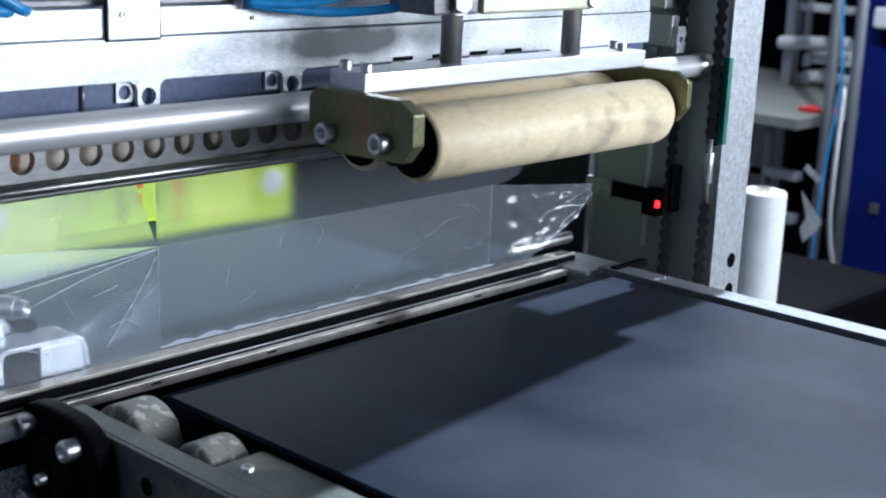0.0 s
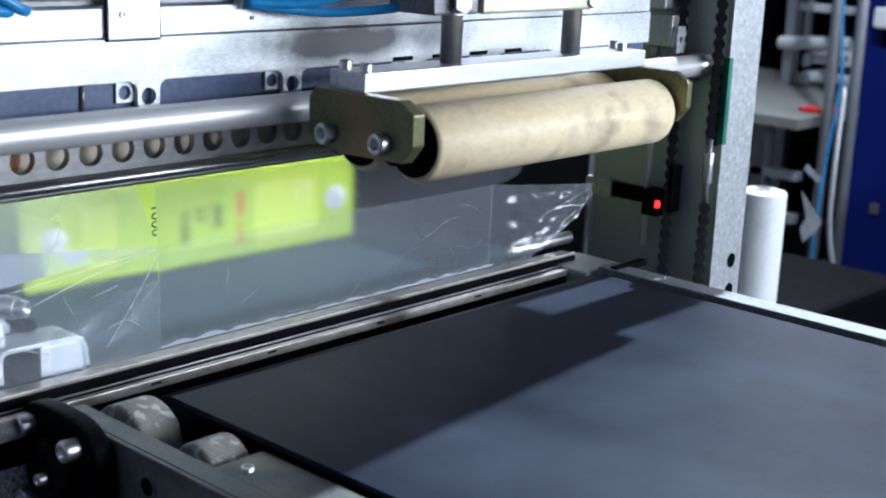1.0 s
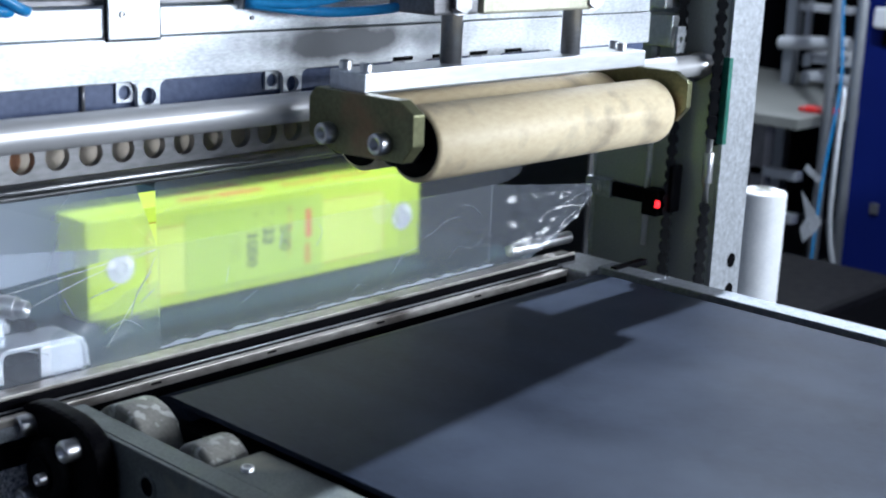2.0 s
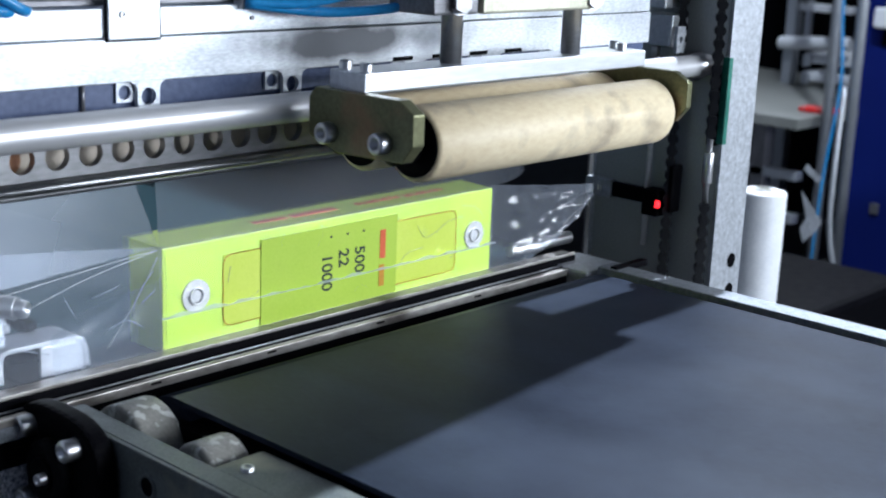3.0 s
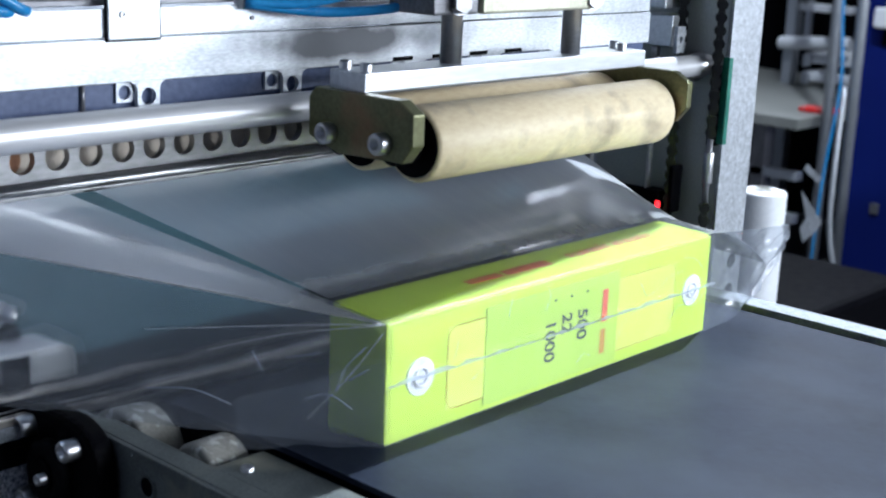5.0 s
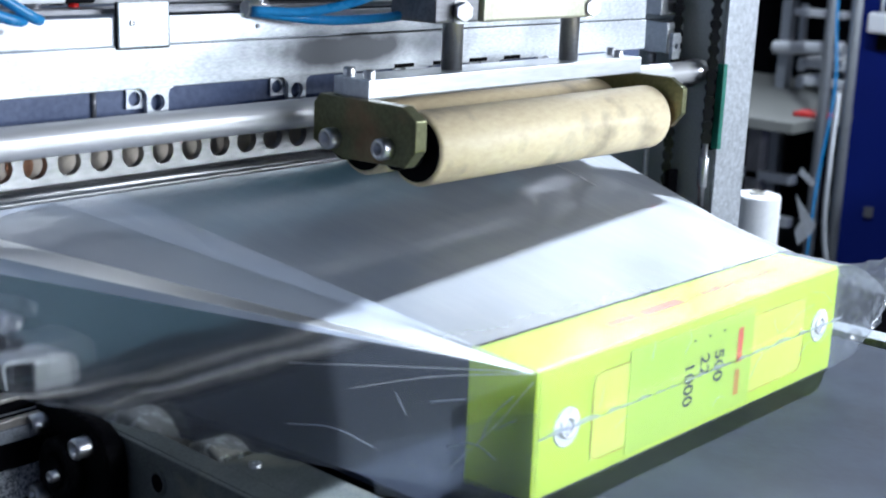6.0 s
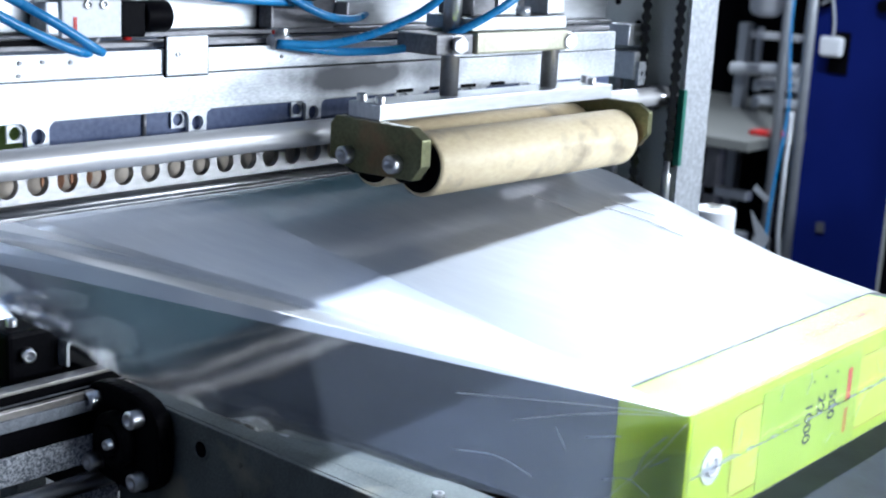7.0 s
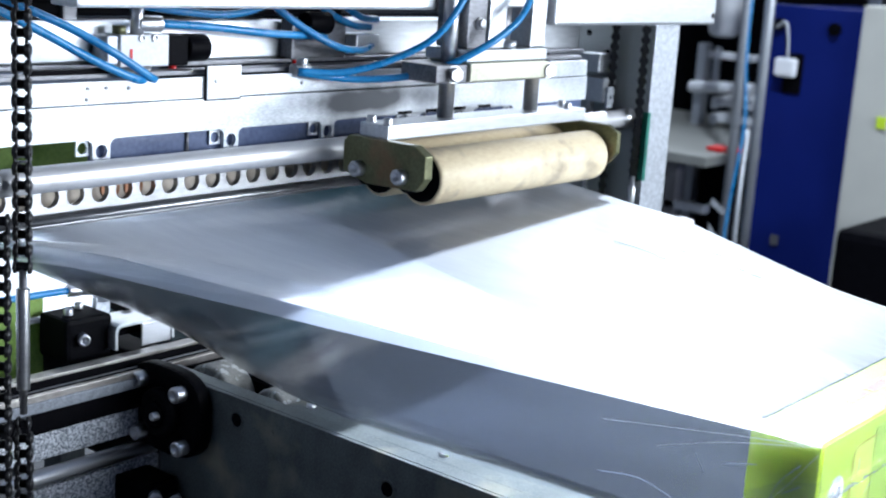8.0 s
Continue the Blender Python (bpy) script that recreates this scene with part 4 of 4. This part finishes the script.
part("roll", rod((1.2, 0.249, -0.55), (1.2, 0.249, -0.062), 0.0345, segs=40, w=0.004), WHITE, froll)
part("core", tube((1.2, 0.249, -0.064), (1.2, 0.249, -0.058), 0.014, 0.011), CAP, froll)
part("stand", block(1.15, 1.25, 0.20, 0.295, -0.85, -0.55, 0.004), DARK_STEEL, froll)
for pts in ([(0.700, -0.205), (0.665, -0.235), (0.672, -0.246), (0.706, -0.219)], [(0.707, -0.268), (0.655, -0.335), (0.668, -0.362), (0.690, -0.330)], [(0.690, -0.330), (0.668, -0.362), (0.690, -0.385), (0.700, -0.352)]):
    scrap = outline(pts, "x", 2.20, 2.203, 0)
    bmesh.ops.rotate(scrap, verts=scrap.verts[:], cent=(2.2, pts[0][0], pts[0][1]), matrix=Matrix.Rotation(0.35, 3, "Z"))
    single("film_scrap", scrap, GALV, "crumpled grey film scrap over the bin", "scrap", "film scraps")
single("scrap_bin", block(2.1, 2.6, 0.60, 0.95, -0.85, -0.52, 0.02), BLACK, "black scrap bin with film offcuts", "bin")

# ---- carton ----
LEN, DEEP, HIGH = 0.36, 0.050, 0.079
carton = thing("carton", (0, 0, 0), "glossy lime-green printed carton lying on its long side", "carton", "", "")
body = block(0, LEN, 0, DEEP, 0, HIGH, 0.0012)
part("box", body, CARD, carton)
front_pale = part("front_print", block(0.003, LEN - 0.003, -0.0004, 0.0002, 0.006, HIGH - 0.004, 0), CARD, carton)
part("pale_panel", block(0.054, 0.312, -0.0008, -0.0003, 0.010, 0.0655, 0), CARD_PALE, carton, "pale yellow-green printed panel")
part("label_panel", block(0.090, 0.237, -0.0016, -0.0007, 0.004, 0.072, 0), CARD_LABEL, carton, "mid-green printed label")


def rounded(x0, x1, z0, z1, r):
    pts = []
    for cx, cz, a0 in ((x1 - r, z1 - r, 0), (x0 + r, z1 - r, 90), (x0 + r, z0 + r, 180), (x1 - r, z0 + r, 270)):
        for k in range(5):
            a = radians(a0 + 22.5 * k)
            pts.append((cx + r * math.cos(a), cz + r * math.sin(a)))
    return pts


loop = rounded(0.054, 0.312, 0.010, 0.0655, 0.008)
segments = []
for i, p in enumerate(loop):
    q = loop[(i + 1) % len(loop)]
    segments.append(rod((p[0], -0.0009, p[1]), (q[0], -0.0009, q[1]), 0.0004, segs=5))
part("outline", join(*segments), LINE_INK, carton, "thin orange printed outline")
for x in (0.029, 0.336):
    seal_disc = part("seal_disc", rod((x, -0.0016, 0.039), (x, 0.0003, 0.039), 0.0125, segs=36, w=0.0004), FOIL, carton, "round silver foil seal")
    part("inner_ring", tube((x, -0.0018, 0.039), (x, -0.0014, 0.039), 0.0068, 0.0064), FOIL, seal_disc)


def lettering(name, body_text, size, mat, m, parent):
    cu = bpy.data.curves.new(name, "FONT")
    cu.body, cu.size, cu.extrude, cu.align_x, cu.align_y = body_text, size, 0.0002, "CENTER", "CENTER"
    cu.offset = 0.00022
    cu.materials.append(mat)
    ob = new(name, cu)
    ob.parent = parent
    ob.matrix_basis = m
    return ob


DOWN = Matrix(((0, 1, 0), (0, 0, -1), (-1, 0, 0)))


def on_front(x, z):
    return Matrix.Translation((x, -0.0017, z)) @ DOWN.to_4x4()


lettering("printed_number", "500", 0.0155, DARK_INK, on_front(0.1935, 0.040), carton)
lettering("printed_number", "22", 0.0155, DARK_INK, on_front(0.1755, 0.044), carton)
lettering("printed_number", "1000", 0.0155, DARK_INK, on_front(0.1575, 0.0345), carton)
part("brand_bar", block(0.2170, 0.2235, -0.0020, -0.0011, 0.0365, 0.0610, 0), RED_INK, carton, "red brand mark as a bar")
part("name_bar", block(0.2165, 0.2225, -0.0020, -0.0011, 0.0125, 0.0310, 0), LINE_INK, carton)
for x, z in ((0.197, 0.0625), (0.179, 0.0625), (0.161, 0.0625)):
    part("mark", block(x, x + 0.002, -0.0020, -0.0011, z, z + 0.0018, 0), DARK_INK, carton)
# the top side's printing reads from behind
TOPREAD = Matrix(((-1, 0, 0), (0, -1, 0), (0, 0, 1))).to_4x4()
lettering("printed_words", "control systems", 0.0165, RED_INK, Matrix.Translation((0.262, 0.026, HIGH + 0.0004)) @ TOPREAD, carton)
part("brand_bar", block(0.138, 0.186, 0.021, 0.031, HIGH - 0.0001, HIGH + 0.0006, 0), RED_INK, carton)
part("name_bar", block(0.100, 0.134, 0.022, 0.030, HIGH - 0.0001, HIGH + 0.0005, 0), RED_INK, carton)

# ---- packing film, in stiff pieces ----


def wavy(nx, ny, shape):
    """A sheet of nx by ny cells whose points shape(u, v) gives."""
    bm = bmesh.new()
    grid = [[bm.verts.new(shape(i / nx, j / ny)) for j in range(ny + 1)] for i in range(nx + 1)]
    for i in range(nx):
        for j in range(ny):
            bm.faces.new((grid[i][j], grid[i + 1][j], grid[i + 1][j + 1], grid[i][j + 1])).smooth = True
    return bm


def ripple(x, y, s=1.0):
    return s * noise.noise(Vector((x * 9, y * 4, 3.1))) * 0.0016


def film_thing(name, bm, mat, label):
    ob = new(name, mesh_of(name, bm, mat))
    ob.visible_shadow = False
    ORIGIN[ob.name] = Vector((0, 0, 0))
    return tagged(ob, label, "film", "packing film")


# hinged on the carton's upper front edge; its own y runs up the web
TOPLEN = 0.70
SPREAD = 0.236
EDGE_SLOPE = SPREAD / 0.67
EDGE_TURN = math.degrees(math.atan(EDGE_SLOPE))
film_top = film_thing("packing_film", wavy(60, 60, lambda u, v: (-0.003 - v * TOPLEN * EDGE_SLOPE + u * (0.455 + v * TOPLEN * EDGE_SLOPE), v * TOPLEN, 0.001 + ripple(u, v * 2, 0.4) * (1 - (1 - v) ** 6) - 0.04 * max(0, (u - 0.80) / 0.2) ** 1.6 * max(0, 1 - v * 2.2))), FILM_WEB, "clear glossy film web running up to the jaw")
# Silvery rods drawn on the web as its white glints.
for x, y0, y1, bend in ((0.33, 0.16, 0.25, 0.006), (0.36, 0.21, 0.26, -0.004), (0.29, 0.24, 0.30, 0.004)):
    part("crease", sweep([(x, y0, 0.0022), (x + bend, (y0 + y1) / 2, 0.0026), (x + bend * 0.4, y1, 0.0022)], 0.0005, 5, 6), FOIL, film_top, "pale strand put in as a crease's glint")
# over the carton's top: upright with the curtain at first, then laid flat; the web begins at its rear edge
film_cap = film_thing("packing_film", wavy(40, 6, lambda u, v: (-0.003 + u * 0.455, v * (DEEP + 0.002), 0.0006 + ripple(u, v * 0.2, 0.3) - 0.04 * max(0, (u - 0.80) / 0.2) ** 1.6)), FILM_CAP, "clear film lying over the carton's top")
film_front = film_thing("packing_film", wavy(40, 8, lambda u, v: (-0.002 + u * 0.364, -0.0026 - abs(ripple(u * 2, v)) * 0.3, v * (HIGH + 0.0015))), FILM, "clear film stretched over the carton's front")
# near side wall of the bag, hinged on the carton's near front edge; its own x runs back along the wall
SIDELEN = 0.64


def side_shape(u, v):
    d = u * SIDELEN
    flare = (v - 0.5) * 0.13 * (d / 0.5) ** 3
    crease = 0.0005 * noise.noise(Vector((d * 30, v * 4, 7.0))) * min(1, u * 12) * max(0, 1 - d / 0.16)
    return (d, flare + crease + 0.006 * math.sin(3.1 * v) * min(1, u * 2) ** 2 + ripple(u * 2, v, 1.5) * min(1, u * 4), v * (HIGH + 0.0012) + 0.055 * v * min(1, d / 0.5) + 0.004 * d)


side_mesh = wavy(40, 12, side_shape)
bmesh.ops.reverse_faces(side_mesh, faces=side_mesh.faces[:])
film_side = film_thing("packing_film", side_mesh, FILM_SIDE, "slack side wall of the clear film bag")


def weld_shape(u, v):
    x = -0.003 + u * 0.367
    return (x, -0.0055 - abs(noise.noise(Vector((x * 60, v * 3, 2)))) * 0.004 * v, v * (0.0014 + 0.004 * abs(noise.noise(Vector((x * 35, 4, 1))))))


# thin milky rods that stand in for the glints of sharp little folds
for pts in (((0.262, 0.058), (0.272, 0.046), (0.288, 0.050), (0.300, 0.056), (0.322, 0.058)), ((0.235, 0.020), (0.248, 0.034), (0.270, 0.038)), ((0.318, 0.068), (0.336, 0.064), (0.350, 0.052)), ((0.305, 0.022), (0.318, 0.030), (0.338, 0.026), (0.352, 0.034)), ((0.110, 0.062), (0.113, 0.074)), ((0.148, 0.058), (0.154, 0.067), (0.151, 0.075)), ((0.058, 0.044), (0.061, 0.056)), ((0.075, 0.026), (0.088, 0.032)), ((0.188, 0.012), (0.196, 0.017), (0.205, 0.014))):
    part("crease", sweep([(x, -0.0036, z) for x, z in pts], 0.00016, 5, 5), WELD, film_front)
for pts in (((0.012, 0.066), (0.024, 0.052), (0.030, 0.036)), ((0.010, 0.052), (0.022, 0.044)), ((0.020, 0.026), (0.034, 0.034), (0.050, 0.030)), ((0.040, 0.060), (0.062, 0.055)), ((0.095, 0.022), (0.120, 0.030), (0.150, 0.028)), ((0.075, 0.045), (0.082, 0.058))):
    part("crease", sweep([(d, 0.0078, z) for d, z in pts], 0.0004, 5, 5), WELD, film_side)
# Foil-coloured rods draw the bright rays from the carton's corner.
for pts in (((0.003, 0.0785), (0.05, 0.076), (0.15, 0.066)), ((0.003, 0.073), (0.022, 0.046), (0.048, 0.016)), ((0.004, 0.078), (0.06, 0.070), (0.11, 0.056))):
    part("pull_glint", sweep([(d, 0.0074 * min(1, d * 14), z) for d, z in pts], 0.00022, 5, 5), FOIL, film_side, "pale strand put in as a tension line's glint")
film_weld = film_thing("weld_seam", wavy(160, 3, weld_shape), WELD, "thin crinkled weld seam of the film")
# slack near edge of the web: gores that lie in its plane while the web is short and fold down beside the carton as it is drawn out
GORES, GORE_TURN = 3, 25.0


def gore_shape(u, v):
    a, d = radians(GORE_TURN * v), u * 0.68
    return (-d * math.sin(a), d * math.cos(a), ripple(u, v, 0.4) * u)


gores = [film_thing("packing_film", wavy(24, 8, gore_shape), FILM_GORE, "slack folded near edge of the clear film web") for k in range(GORES)]
# crumpled ends beside the carton


def crumple(u, v, seed):
    return Vector((noise.noise(Vector((u * 5, v * 5, seed))), noise.noise(Vector((u * 5, v * 5, seed + 9))), noise.noise(Vector((u * 5, v * 5, seed + 20)))))


def far_flap(u, v):
    low, high = 0.050 * max(0, (u - 0.3) / 0.7) ** 1.4, (HIGH + 0.002) - 0.017 * u
    h = low + v * (high - low)
    ridge = abs(noise.noise(Vector((u * 4.2, v * 3.4, 2.0)))) + 0.5 * abs(noise.noise(Vector((u * 9, v * 7, 6.0))))
    return Vector((0.001 + u * 0.150, -0.008 * ridge * min(1, 4 * u), h))


flap_mesh = wavy(34, 24, far_flap)
flap_far = film_thing("packing_film", flap_mesh, FILM_CRISP, "crumpled shiny film end beside the carton")


def near_flap(u, v):
    high = 0.056 * (1 - 0.45 * u)
    fold = 0.0015 * abs(math.sin(5 * u + 4 * v)) * min(1, 4 * u)
    return Vector((u * 0.090, -fold, v * high + 0.004 * u)) + crumple(u * 0.55, v * 0.45, 5.0) * 0.0035 * min(1, 4 * u)


near_mesh = wavy(26, 18, near_flap)
bmesh.ops.reverse_faces(near_mesh, faces=near_mesh.faces[:])
flap_near = film_thing("packing_film", near_mesh, FILM_THIN, "crumpled shiny film corner at the carton's foot")

# ---- what moves ----
WEB = Vector((0, 0.060, 0.1365))
SPEED, CONTACT = 0.1155, 0.060


def front_y(t):
    return -SPEED * (t - 3.5) - 0.024 * max(t - 6.0, 0)


def drift(t):
    """The loaded belt tracks a little to the near side late on."""
    return -0.024 * max(t - 6.0, 0)


def motions():
    times = [0.0, 0.8, 1.6, 2.3, 2.7, 2.9] + [2.98 + 0.1 * k for k in range(18)] + [5.0, 5.4, 5.8, 6.2, 6.6, 7.0, 7.4, 7.8, 8.0]
    walk(carton, [(t, pose(drift(t), front_y(t), 0.0005)) for t in times])
    pieces = (film_top, film_cap, film_front, film_side, film_weld, flap_far, flap_near, *gores)
    rows = {ob.name: [] for ob in pieces}
    for t in times:
        y = min(front_y(t), CONTACT)
        dx = drift(t)
        hinge = Vector((dx, y - 0.002, HIGH + 0.002))
        up = WEB - Vector((0, hinge.y, hinge.z))
        tilt = math.degrees(math.atan2(up.z, up.y))
        lay = tilt * min(max((tilt - 10) / 15, 0), 1)
        rear = hinge + Vector((0, (DEEP + 0.002) * math.cos(radians(lay)), (DEEP + 0.002) * math.sin(radians(lay))))
        rise = math.degrees(math.atan2(WEB.z - rear.z, WEB.y - rear.y)) if rear.y < WEB.y - 0.006 else 90
        rows[film_cap.name].append((t, pose(hinge.x, hinge.y, hinge.z, lay)))
        rows[film_top.name].append((t, pose(rear.x, rear.y, rear.z, rise)))
        rows[film_front.name].append((t, pose(dx, y, 0.0008)))
        lift = min(max((t - 2.7) / 0.5, 0), 1)
        rows[film_weld.name].append((t, pose(dx, y, 0.006 + 0.034 * lift)))
        swing = min(max((t - 3.0) / 0.6, 0), 1)
        rows[flap_far.name].append((t, pose(LEN + dx, y - 0.002, 0.0008, 0, 0, 6 * swing)))
        back = Vector((-0.165 - dx, CONTACT - y, 0))
        turn = math.degrees(math.atan2(back.y, back.x))
        rows[film_side.name].append((t, pose(dx - 0.001, y - 0.002, 0.001, 0, 0, turn)))
        rows[flap_near.name].append((t, pose(dx - 0.003, y - 0.004, 0.001, 0, 0, turn + 4 + 14 * swing)))
        spread = math.degrees(math.atan2(SPREAD + dx, up.length)) if t > 2.95 else 94.0
        for k, ob in enumerate(gores):
            outer_turn = min(EDGE_TURN + GORE_TURN * (k + 1), spread)
            slack = EDGE_TURN + GORE_TURN * (k + 1) - outer_turn
            droop = min(slack * 0.5, 5.0) if k == 0 else min(max(slack - 18 * (k - 1), 0) * 6.5, 170.0)
            inner_turn = outer_turn - (GORE_TURN if k == 0 else max(GORE_TURN - slack, 0))
            rows[ob.name].append((t, pose(hinge.x, hinge.y, hinge.z, tilt) @ pose(-0.002, 0, -0.0006 * (k + 1), 0, 0, inner_turn) @ pose(0, 0, 0, 0, -droop)))
    for ob in pieces:
        walk(ob, rows[ob.name])


motions()
